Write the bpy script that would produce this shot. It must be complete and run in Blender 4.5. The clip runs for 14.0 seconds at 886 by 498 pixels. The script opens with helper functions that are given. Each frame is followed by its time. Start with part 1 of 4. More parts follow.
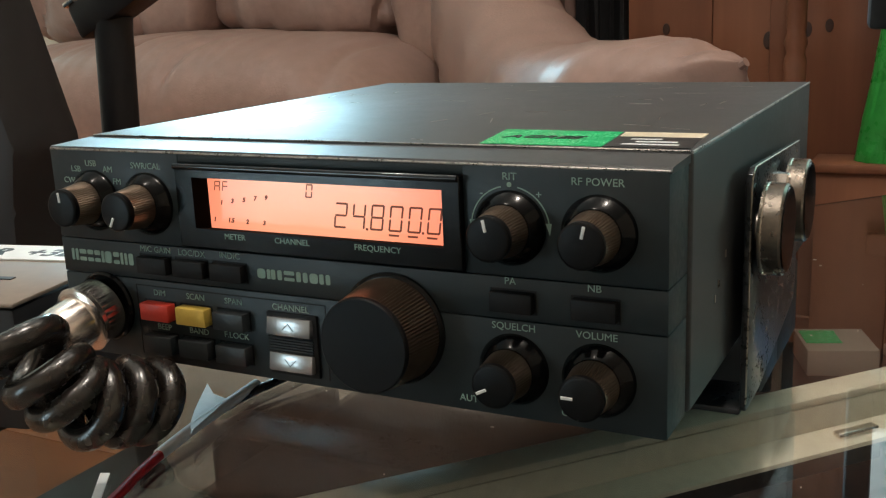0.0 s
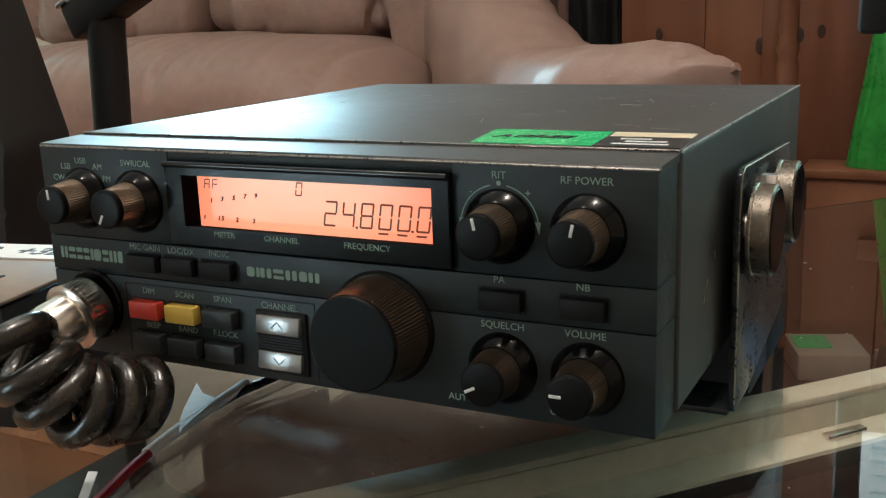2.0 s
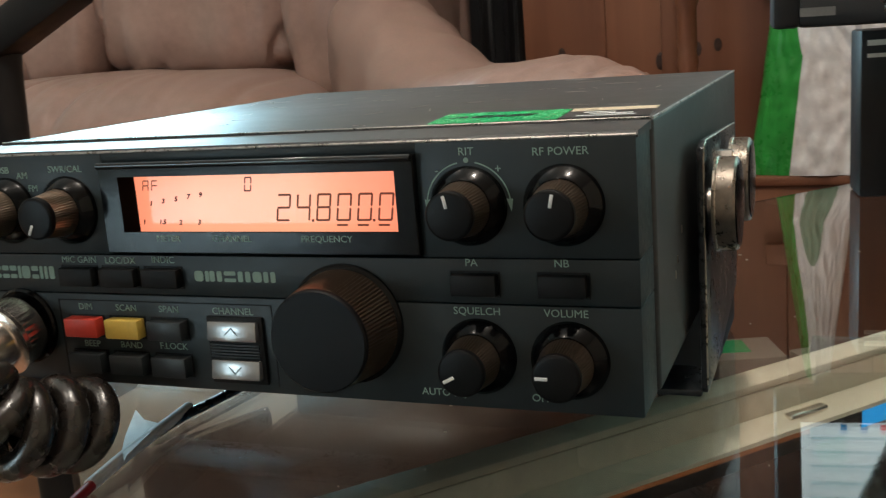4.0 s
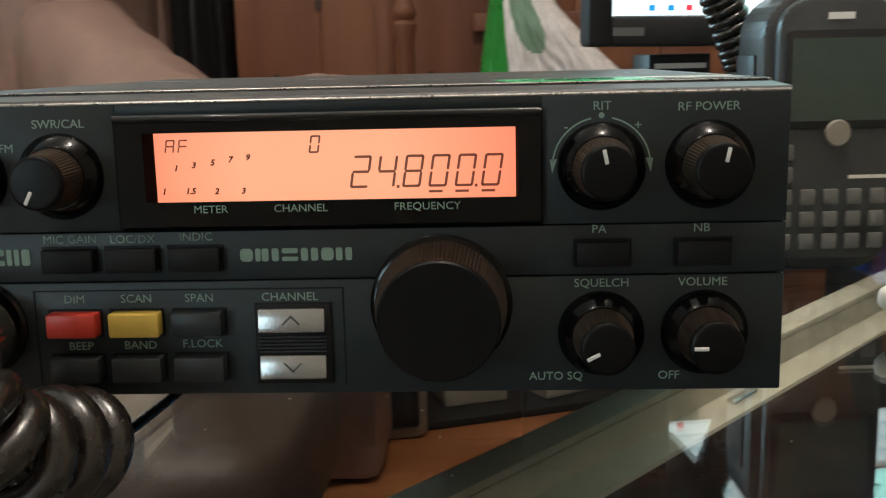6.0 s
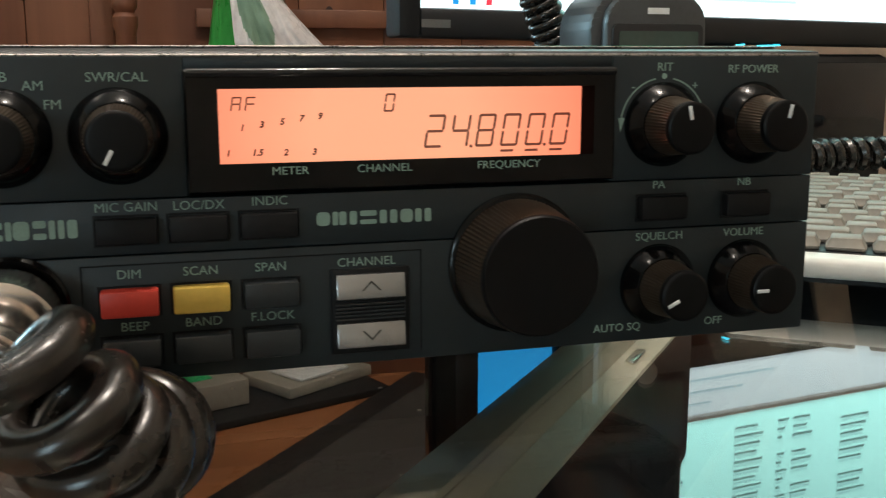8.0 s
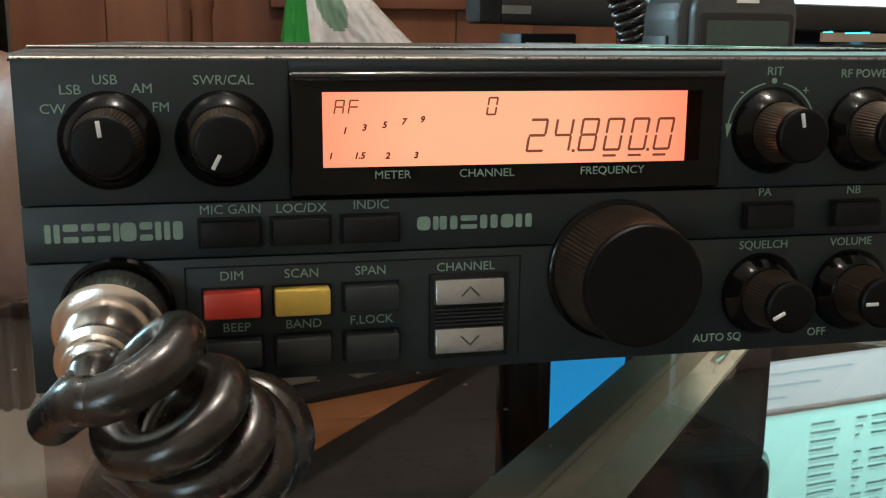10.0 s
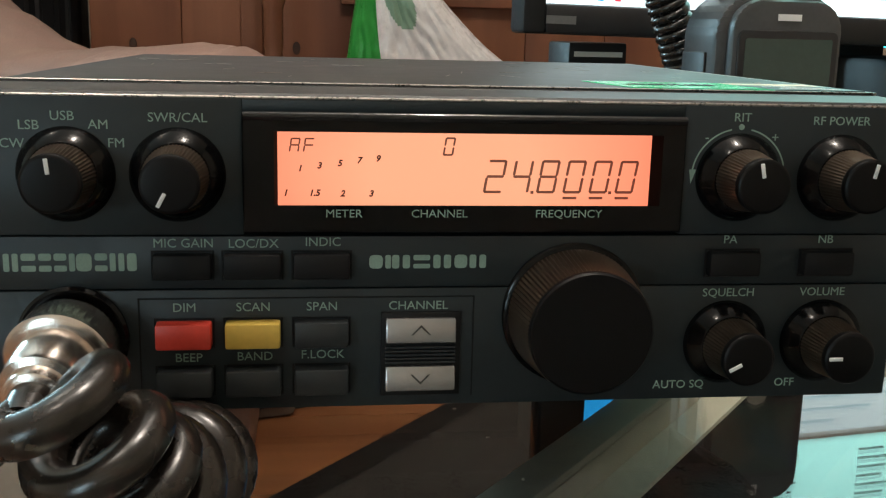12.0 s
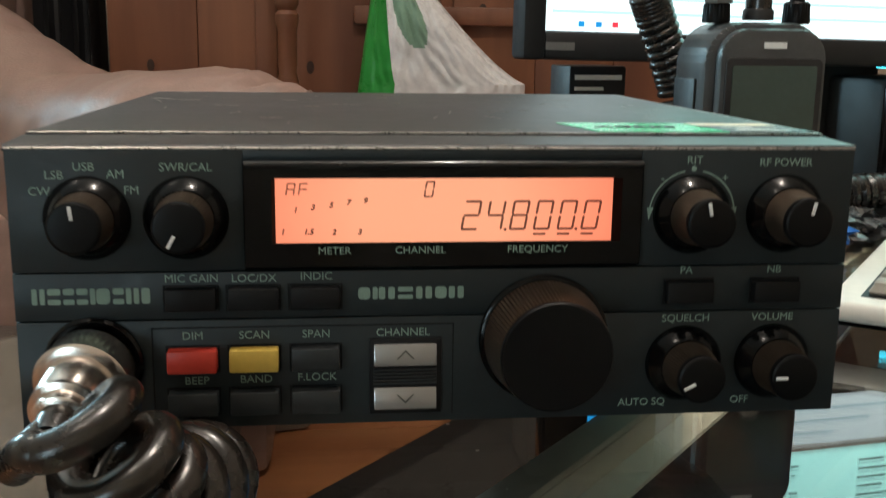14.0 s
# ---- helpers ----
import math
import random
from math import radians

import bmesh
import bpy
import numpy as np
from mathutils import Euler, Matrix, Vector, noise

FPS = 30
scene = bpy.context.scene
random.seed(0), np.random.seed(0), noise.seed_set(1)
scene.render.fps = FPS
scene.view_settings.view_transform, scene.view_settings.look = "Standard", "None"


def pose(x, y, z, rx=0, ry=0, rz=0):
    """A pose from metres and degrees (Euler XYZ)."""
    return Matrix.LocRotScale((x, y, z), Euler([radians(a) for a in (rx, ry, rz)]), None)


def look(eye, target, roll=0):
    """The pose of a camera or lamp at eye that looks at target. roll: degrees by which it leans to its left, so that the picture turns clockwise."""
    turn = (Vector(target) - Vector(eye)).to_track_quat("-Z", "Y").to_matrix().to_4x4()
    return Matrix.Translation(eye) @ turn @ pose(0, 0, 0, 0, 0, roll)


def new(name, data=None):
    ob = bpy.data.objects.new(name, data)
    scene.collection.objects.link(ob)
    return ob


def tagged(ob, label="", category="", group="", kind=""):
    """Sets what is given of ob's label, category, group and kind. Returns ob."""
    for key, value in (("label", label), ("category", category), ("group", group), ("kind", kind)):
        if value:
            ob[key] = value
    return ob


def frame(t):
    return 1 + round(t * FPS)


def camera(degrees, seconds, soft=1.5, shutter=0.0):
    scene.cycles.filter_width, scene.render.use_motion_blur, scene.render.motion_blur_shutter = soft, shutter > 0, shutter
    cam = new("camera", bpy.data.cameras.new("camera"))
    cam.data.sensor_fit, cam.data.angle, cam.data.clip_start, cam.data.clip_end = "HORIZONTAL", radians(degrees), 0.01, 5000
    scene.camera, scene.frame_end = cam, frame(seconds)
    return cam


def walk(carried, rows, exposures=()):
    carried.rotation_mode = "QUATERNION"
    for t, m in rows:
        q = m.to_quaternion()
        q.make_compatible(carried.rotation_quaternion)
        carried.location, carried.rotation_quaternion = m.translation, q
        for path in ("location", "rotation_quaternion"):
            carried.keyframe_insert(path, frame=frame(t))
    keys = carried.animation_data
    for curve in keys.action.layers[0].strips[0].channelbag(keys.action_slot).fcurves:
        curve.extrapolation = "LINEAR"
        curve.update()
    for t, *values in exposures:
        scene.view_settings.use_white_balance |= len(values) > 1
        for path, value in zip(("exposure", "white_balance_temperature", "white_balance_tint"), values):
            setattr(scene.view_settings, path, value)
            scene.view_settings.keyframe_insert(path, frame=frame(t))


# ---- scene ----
cam = camera(47.12, 14.0, soft=1.2, shutter=0.5)
PATH = [
    (0, (0.15241, -0.21777, 0.13811), (-0.7510, 1.5035, -0.3320), -2.45),
    (0.5, (0.15284, -0.21794, 0.13841), (-0.7466, 1.5074, -0.3242), -2.22),
    (1, (0.15274, -0.21820, 0.13831), (-0.7502, 1.5073, -0.3170), -2.38),
    (1.5, (0.15333, -0.21812, 0.13795), (-0.7472, 1.5088, -0.3169), -2.27),
    (2, (0.15330, -0.21777, 0.13673), (-0.7380, 1.5118, -0.3261), -2.06),
    (2.5, (0.15277, -0.21770, 0.13564), (-0.7345, 1.5118, -0.3351), -2.16),
    (3, (0.15145, -0.21726, 0.13500), (-0.7318, 1.5182, -0.3211), -2.64),
    (3.5, (0.14391, -0.21575, 0.13181), (-0.6787, 1.5663, -0.2523), -3.47),
    (4, (0.13564, -0.21445, 0.12322), (-0.5950, 1.6021, -0.2843), -4.28),
    (4.2, (0.13093, -0.21518, 0.12207), (-0.5558, 1.6211, -0.2733), -4.69),
    (6.3, (0.01676, -0.21164, 0.10712), (0.1046, 1.7572, -0.2334), -0.21),
    (6.5, (0.00814, -0.21283, 0.10988), (0.2115, 1.7539, -0.1915), 0.38),
    (7, (-0.01533, -0.20993, 0.10374), (0.3292, 1.7348, -0.2116), 1.11),
    (7.5, (-0.03367, -0.20750, 0.09813), (0.4408, 1.7049, -0.2447), 0.40),
    (8, (-0.05082, -0.20289, 0.09923), (0.4823, 1.6897, -0.2667), -0.10),
    (8.5, (-0.05794, -0.20095, 0.10030), (0.4504, 1.6971, -0.2726), -0.56),
    (8.7, (-0.06040, -0.20068, 0.10114), (0.4387, 1.6995, -0.2732), -0.46),
    (10.8, (-0.04743, -0.19722, 0.10908), (0.2969, 1.7281, -0.3090), 0.98),
    (11, (-0.04003, -0.19906, 0.11108), (0.2879, 1.7326, -0.2905), 1.15),
    (11.5, (-0.03324, -0.20095, 0.11263), (0.2443, 1.7328, -0.3158), 1.35),
    (12, (-0.03232, -0.20114, 0.11385), (0.2284, 1.7365, -0.3076), 1.41),
    (12.5, (-0.03148, -0.20124, 0.11341), (0.2260, 1.7374, -0.3053), 1.41),
    (13, (-0.03069, -0.20116, 0.11287), (0.2308, 1.7358, -0.3113), 1.32),
    (13.5, (-0.02677, -0.20590, 0.11358), (0.2202, 1.7316, -0.3168), -0.34),
    (14, (-0.02710, -0.22345, 0.12340), (0.1991, 1.7231, -0.2761), 0.75),
]
EXPOSE = [(0.0, 0.08), (4.2, 0.1), (6.3, 0.1), (7.0, 0.0), (8.0, 0.1), (8.5, 0.28), (10.8, 0.14), (13.5, 0.12), (14.0, 0.02)]
walk(cam, [(t, look(eye, target, roll)) for t, eye, target, roll in PATH], exposures=EXPOSE)

# ---- world and light ----
GZ = 0.0              # top of the glass table
FLOOR = -0.42
world = bpy.data.worlds.new("world")
scene.world = world
world.use_nodes = True
sky = world.node_tree.nodes.new("ShaderNodeTexSky")
sky.sky_type, sky.sun_disc = "NISHITA", False
sky.sun_elevation, sky.sun_rotation = radians(25), radians(200)
world.node_tree.links.new(sky.outputs[0], world.node_tree.nodes["Background"].inputs[0])
world.node_tree.nodes["Background"].inputs[1].default_value = 0.1


def lamp(name, kind, m, energy, color, **kw):
    data = bpy.data.lights.new(name, kind)
    data.energy, data.color = energy, color
    for k, v in kw.items():
        if k == "size":
            data.size = v
        elif k == "size_y":
            data.shape, data.size_y = "RECTANGLE", v
        elif k == "radius":
            data.shadow_soft_size = v
        elif k == "spot":
            data.spot_size, data.spot_blend = radians(v), 0.6
    ob = new(name, data)
    ob.matrix_world = m
    return ob


# daylight through the two windows
lamp("window_light", "AREA", look((-1.83, 2.07, 0.645), (-1.80, 0.0, 0.60)), 45, (0.48, 0.84, 1.0), size=0.76, size_y=0.27)
lamp("window_light", "AREA", look((-1.45, -2.13, 0.27), (-0.1, 0, 0.07)), 6.0, (0.62, 0.89, 1.0), size=0.66, size_y=0.30)
# four warm ceiling spots, the strongest above the keyboard
SPOTS = ((-0.50, -0.75, 1.86), (0.20, -0.12, 1.86), (-1.0, 0.55, 1.86), (0.3, 0.75, 1.86))
for s, watts in zip(SPOTS, (9.0, 38.0, 9.5, 5.0)):
    lamp("ceiling_spot_light", "POINT", pose(s[0], s[1], s[2] - 0.06), watts, (1.0, 0.905, 0.81), radius=0.03)


# ---- materials ----
def mat(name, color, rough=0.5, metal=0.0, var=0.15, scale=60.0, bump=0.0, bscale=300.0, coat=0.0, spec=0.5, obj=False,
        stretch=(1, 1, 1), color2=None, emit=0.0, rvar=0.08):
    m = bpy.data.materials.new(name)
    m.use_nodes = True
    n, l = m.node_tree.nodes, m.node_tree.links
    b = n["Principled BSDF"]
    tc = n.new("ShaderNodeTexCoord")
    mp = n.new("ShaderNodeMapping")
    mp.inputs["Scale"].default_value = stretch
    l.new(tc.outputs["Object"], mp.inputs[0])
    t1 = n.new("ShaderNodeTexNoise")
    t1.inputs["Scale"].default_value, t1.inputs["Detail"].default_value = scale, 5
    l.new(mp.outputs[0], t1.inputs[0])
    t2 = n.new("ShaderNodeTexNoise")
    t2.inputs["Scale"].default_value, t2.inputs["Detail"].default_value = scale * 6.3, 3
    l.new(mp.outputs[0], t2.inputs[0])
    add = n.new("ShaderNodeMath")
    add.operation = "ADD"
    l.new(t1.outputs[0], add.inputs[0])
    l.new(t2.outputs[0], add.inputs[1])
    ramp = n.new("ShaderNodeMapRange")
    ramp.inputs[1].default_value, ramp.inputs[2].default_value = 0.6, 1.4
    l.new(add.outputs[0], ramp.inputs[0])
    mix = n.new("ShaderNodeMix")
    mix.data_type = "RGBA"
    c2 = color2 or [min(1, c * (1 + var)) for c in color]
    c1 = color if color2 else [c * (1 - var) for c in color]
    mix.inputs[6].default_value, mix.inputs[7].default_value = (*c1, 1), (*c2, 1)
    l.new(ramp.outputs[0], mix.inputs[0])
    l.new(mix.outputs[2], b.inputs["Base Color"])
    rr = n.new("ShaderNodeMapRange")
    rr.inputs[3].default_value, rr.inputs[4].default_value = max(0, rough - rvar), min(1, rough + rvar)
    l.new(ramp.outputs[0], rr.inputs[0])
    l.new(rr.outputs[0], b.inputs["Roughness"])
    b.inputs["Metallic"].default_value = metal
    b.inputs["Coat Weight"].default_value = coat
    b.inputs["Coat Roughness"].default_value = 0.08
    b.inputs["Specular IOR Level"].default_value = spec
    if bump:
        t3 = n.new("ShaderNodeTexNoise")
        t3.inputs["Scale"].default_value, t3.inputs["Detail"].default_value = bscale, 4
        l.new(mp.outputs[0], t3.inputs[0])
        bp = n.new("ShaderNodeBump")
        bp.inputs["Strength"].default_value, bp.inputs["Distance"].default_value = bump, 0.4 / bscale
        l.new(t3.outputs[0], bp.inputs["Height"])
        l.new(bp.outputs[0], b.inputs["Normal"])
    if emit:
        b.inputs["Emission Color"].default_value = (*color, 1)
        b.inputs["Emission Strength"].default_value = emit
    return m


def glowing(name, color, strength, rough=0.15):
    m = bpy.data.materials.new(name)
    m.use_nodes = True
    b = m.node_tree.nodes["Principled BSDF"]
    b.inputs["Base Color"].default_value = (*[c * 0.3 for c in color], 1)
    b.inputs["Roughness"].default_value = rough
    b.inputs["Emission Color"].default_value = (*color, 1)
    b.inputs["Emission Strength"].default_value = strength
    return m


def lcd_glow():
    """Orange back-light, hotter towards the middle of the display."""
    m = glowing("orange_backlight", (1.0, 0.27, 0.12), 1.0)
    n, l = m.node_tree.nodes, m.node_tree.links
    tc = n.new("ShaderNodeTexCoord")
    mp = n.new("ShaderNodeMapping")
    mp.inputs["Location"].default_value = (0.05, 0, -1.42)
    mp.inputs["Scale"].default_value = (15, 1, 16.5)
    l.new(tc.outputs["Object"], mp.inputs[0])
    g = n.new("ShaderNodeTexGradient")
    g.gradient_type = "SPHERICAL"
    l.new(mp.outputs[0], g.inputs[0])
    r = n.new("ShaderNodeValToRGB")
    r.color_ramp.elements[0].color, r.color_ramp.elements[1].color = (1.0, 0.13, 0.067, 1), (1.0, 0.41, 0.235, 1)
    r.color_ramp.elements[1].position = 0.75
    l.new(g.outputs[0], r.inputs[0])
    l.new(r.outputs[0], m.node_tree.nodes["Principled BSDF"].inputs["Emission Color"])
    return m


def wood_mat(name, dark, light, scale, axis, knots=True):
    m = bpy.data.materials.new(name)
    m.use_nodes = True
    n, l = m.node_tree.nodes, m.node_tree.links
    b = n["Principled BSDF"]
    tc = n.new("ShaderNodeTexCoord")
    mp = n.new("ShaderNodeMapping")
    st = [scale, scale, scale]
    st[axis] = scale * 0.08
    mp.inputs["Scale"].default_value = st
    l.new(tc.outputs["Object"], mp.inputs[0])
    info = n.new("ShaderNodeObjectInfo")
    addv = n.new("ShaderNodeVectorMath")
    addv.operation = "ADD"
    l.new(mp.outputs[0], addv.inputs[0])
    mul = n.new("ShaderNodeMath")
    mul.operation, mul.inputs[1].default_value = "MULTIPLY", 37.0
    l.new(info.outputs["Random"], mul.inputs[0])
    l.new(mul.outputs[0], addv.inputs[1])
    t = n.new("ShaderNodeTexNoise")
    t.inputs["Scale"].default_value, t.inputs["Detail"].default_value, t.inputs["Distortion"].default_value = 1.0, 8, 0.6
    l.new(addv.outputs[0], t.inputs[0])
    r = n.new("ShaderNodeValToRGB")
    r.color_ramp.elements[0].position, r.color_ramp.elements[1].position = 0.3, 0.72
    r.color_ramp.elements[0].color, r.color_ramp.elements[1].color = (*dark, 1), (*light, 1)
    l.new(t.outputs[0], r.inputs[0])
    l.new(r.outputs[0], b.inputs["Base Color"])
    b.inputs["Roughness"].default_value = 0.55
    bp = n.new("ShaderNodeBump")
    bp.inputs["Strength"].default_value, bp.inputs["Distance"].default_value = 0.15, 0.002
    l.new(t.outputs[0], bp.inputs["Height"])
    l.new(bp.outputs[0], b.inputs["Normal"])
    return m


def glass_mat():
    m = bpy.data.materials.new("table_glass")
    m.use_nodes = True
    b = m.node_tree.nodes["Principled BSDF"]
    b.inputs["Base Color"].default_value = (0.78, 0.81, 0.78, 1)
    b.inputs["Roughness"].default_value = 0.0
    b.inputs["Transmission Weight"].default_value = 1.0
    b.inputs["IOR"].default_value = 1.5
    return m


M_PANEL = mat("black_painted_panel", (0.0085, 0.0158, 0.0186), 0.48, var=0.2, scale=90, bump=0.06, bscale=2600)
M_CASE = mat("worn_black_paint", (0.034, 0.035, 0.036), 0.46, var=0.42, scale=95, bump=0.06, bscale=1500, rvar=0.05, spec=0.7)
M_GLOSS = mat("black_gloss_plastic", (0.003, 0.003, 0.0033), 0.13, var=0.2, scale=80, rvar=0.03, spec=0.22)
M_KNOB = mat("black_knob_plastic", (0.0032, 0.0032, 0.0036), 0.42, var=0.15, scale=60, spec=0.2, rvar=0.03)
M_GRIP = mat("worn_knurled_rubber", (0.21, 0.155, 0.115), 0.30, scale=60, metal=0.9, var=0.15, rvar=0.02)
M_KEY = mat("dark_grey_key", (0.02, 0.024, 0.026), 0.45, scale=160)
M_KEYDARK = mat("black_key", (0.007, 0.007, 0.0075), 0.55, scale=160, spec=0.25)
M_WELL = mat("black_flocked_well", (0.002, 0.002, 0.002), 0.95, scale=160, spec=0.05)
M_RED = mat("red_key", (0.62, 0.055, 0.035), 0.4, scale=150, var=0.08)
M_YEL = mat("yellow_key", (0.72, 0.5, 0.1), 0.4, scale=150, var=0.08)
M_SILVER = mat("grey_metal_key", (0.40, 0.40, 0.40), 0.24, metal=0.7, scale=40, var=0.04, rvar=0.01)
M_PRINT = mat("pale_green_print", (0.25, 0.36, 0.30), 0.6, scale=400, var=0.15)
M_WHITE = mat("white_paint_mark", (0.85, 0.85, 0.83), 0.5, scale=300, var=0.05)
M_SEG = mat("dark_display_segment", (0.10, 0.012, 0.008), 0.7, scale=300)
M_SEG.node_tree.nodes["Principled BSDF"].inputs["Alpha"].default_value = 0.86
M_LCD = lcd_glow()
M_CHROME = mat("nickel_plating", (0.82, 0.75, 0.69), 0.22, metal=1.0, scale=60, var=0.05, rvar=0.02)
M_CABLE = mat("black_rubber_cable", (0.017, 0.013, 0.0105), 0.27, scale=40, var=0.2, rvar=0.03, spec=0.7)
M_STEEL = mat("black_bracket_steel", (0.03, 0.034, 0.038), 0.3, metal=0.5, scale=120, var=0.25)
M_SCREW = mat("worn_dark_nickel", (0.22, 0.19, 0.16), 0.3, metal=0.9, scale=90, var=0.3)
M_STEELE = mat("bare_and_glint_steel", (0.45, 0.40, 0.34), 0.3, metal=1.0, scale=120, var=0.15)
M_RIM = mat("edge_glint_metal", (0.42, 0.40, 0.37), 0.3, metal=0.9, scale=220, var=0.5)
M_GREEN = mat("fluorescent_green_paper", (0.03, 0.62, 0.22), 0.25, scale=200, var=0.12)
M_BLACKP = mat("black_print", (0.015, 0.015, 0.016), 0.4, scale=200)
M_GOLD = mat("cream_foil", (0.85, 0.72, 0.52), 0.35, scale=200, var=0.1)
M_LEATHER = mat("tan_pink_leather", (0.31, 0.20, 0.165), 0.38, scale=9, var=0.14, bump=0.25, bscale=240, rvar=0.06, spec=0.4)
M_PINE = wood_mat("stained_pine", (0.105, 0.033, 0.015), (0.25, 0.10, 0.048), 9, 2)
M_FLOOR = wood_mat("orange_pine_floor", (0.26, 0.085, 0.03), (0.48, 0.19, 0.075), 9, 0)
M_KNOT = mat("dark_wood_knot", (0.035, 0.014, 0.008), 0.5, scale=90, var=0.4)
M_WALL = mat("cream_wall_paint", (0.55, 0.47, 0.38), 0.85, scale=6, var=0.08, bump=0.1, bscale=200)
M_CEIL = mat("white_ceiling_paint", (0.75, 0.73, 0.69), 0.9, scale=6, var=0.05)
M_GLASS = glass_mat()
M_ALU = mat("brushed_beige_aluminium", (0.76, 0.66, 0.52), 0.42, metal=0.0, scale=40, var=0.12)
M_DARK = mat("matt_black_plastic", (0.012, 0.012, 0.013), 0.5, scale=60, var=0.3, bump=0.1, bscale=900)
M_HH = mat("dark_grey_polycarbonate", (0.05, 0.053, 0.055), 0.38, scale=90, var=0.15, bump=0.05, bscale=2200)
M_HHKEY = mat("grey_rubber_key", (0.15, 0.15, 0.145), 0.5, scale=90, var=0.12)
M_HHLCD = mat("grey_green_lcd", (0.055, 0.08, 0.068), 0.18, scale=60, var=0.08)
M_BAGW = mat("white_thin_plastic", (0.80, 0.79, 0.79), 0.28, scale=14, var=0.08)
M_BAGG = mat("green_thin_plastic", (0.03, 0.30, 0.05), 0.3, scale=14, var=0.15)
M_BAGP = mat("pale_green_thin_plastic", (0.22, 0.36, 0.26), 0.35, scale=14, var=0.12)
M_KBS = mat("silver_keyboard_frame", (0.86, 0.82, 0.74), 0.35, metal=0.0, scale=40, var=0.06)
M_KBK = mat("warm_grey_keycap", (0.30, 0.27, 0.23), 0.45, scale=90, var=0.12)
M_SHELF = mat("mirror_gloss_black", (0.012, 0.012, 0.013), 0.06, scale=20, var=0.2, rvar=0.03)
M_SCREEN = glowing("bright_screen", (0.80, 0.97, 1.0), 1.5)
M_SCRROW = glowing("pale_cyan_row", (0.60, 0.93, 1.0), 1.0)
M_SCRPALE = glowing("pale_cyan_screen", (0.45, 0.95, 0.88), 2.7)
M_SCRBLUE = glowing("sky_blue_screen", (0.02, 0.36, 0.85), 0.9)
M_INK = mat("dark_screen_text", (0.03, 0.05, 0.06), 0.4, scale=200)
M_LED = glowing("cyan_led", (0.05, 0.75, 1.0), 3.0)
M_REDLED = glowing("red_led", (1.0, 0.05, 0.08), 1.1)
M_BROWNL = mat("dark_brown_leather", (0.085, 0.06, 0.05), 0.45, scale=9, var=0.2, bump=0.35, bscale=240)
M_REDW = mat("red_wire_sleeve", (0.42, 0.02, 0.025), 0.4, scale=90)
M_TAPE = mat("white_tape", (0.86, 0.86, 0.85), 0.55, scale=60, var=0.08)
M_BEIGE = mat("beige_plastic", (0.62, 0.47, 0.38), 0.5, scale=60, var=0.08)
M_BLUEP = mat("blue_crinkled_plastic", (0.03, 0.13, 0.42), 0.16, scale=60, var=0.3)
M_CLEARP = mat("dull_clear_film", (0.10, 0.10, 0.105), 0.10, scale=60, var=0.4, rvar=0.04, spec=0.9)
M_MAT = mat("dark_grey_felt", (0.045, 0.038, 0.034), 0.85, scale=40, var=0.3)
M_AMP = mat("brushed_champagne_panel", (0.24, 0.19, 0.15), 0.6, metal=0.0, scale=30, var=0.15)
M_PAPER = mat("dull_card", (0.36, 0.32, 0.27), 0.6, scale=30, var=0.12)
M_SHADEP = mat("pale_window_frame", (0.7, 0.7, 0.68), 0.5, scale=10)
M_SKYPANE = glowing("daylight_pane", (0.75, 0.9, 1.0), 2.2)


# ---- mesh helpers ----
def mesh_from(name, bm, material, parent=None, label="", smooth=False):
    me = bpy.data.meshes.new(name)
    bm.normal_update()
    bm.to_mesh(me)
    bm.free()
    mats = material if isinstance(material, (list, tuple)) else [material]
    for mm in mats:
        me.materials.append(mm)
    if smooth:
        for p in me.polygons:
            p.use_smooth = True
        me.set_sharp_from_angle(angle=radians(38))
    ob = new(name, me)
    if parent:
        ob.parent = parent
    if label:
        ob["label"] = label
    return ob


def part(name, bm, material, parent, label="", smooth=True):
    return mesh_from(name, bm, material, parent, label, smooth)


def thing(name, at, label, category, group="", turn=0, kind=""):
    e = new(name)
    e.matrix_world = pose(*at, 0, 0, turn)
    e.empty_display_size = 0.02
    return tagged(e, label, category, group, kind)


def box(bm, x0, x1, y0, y1, z0, z1, bevel=0.0, seg=2):
    r = bmesh.ops.create_cube(bm, size=1.0)["verts"]
    for v in r:
        v.co = Vector((x0 + (v.co.x + 0.5) * (x1 - x0), y0 + (v.co.y + 0.5) * (y1 - y0), z0 + (v.co.z + 0.5) * (z1 - z0)))
    if bevel:
        edges = list({e for v in r for e in v.link_edges})
        bmesh.ops.bevel(bm, geom=edges, offset=bevel, segments=seg, affect="EDGES", profile=0.5)
    return bm


def box_bm(*a, **k):
    return box(bmesh.new(), *a, **k)


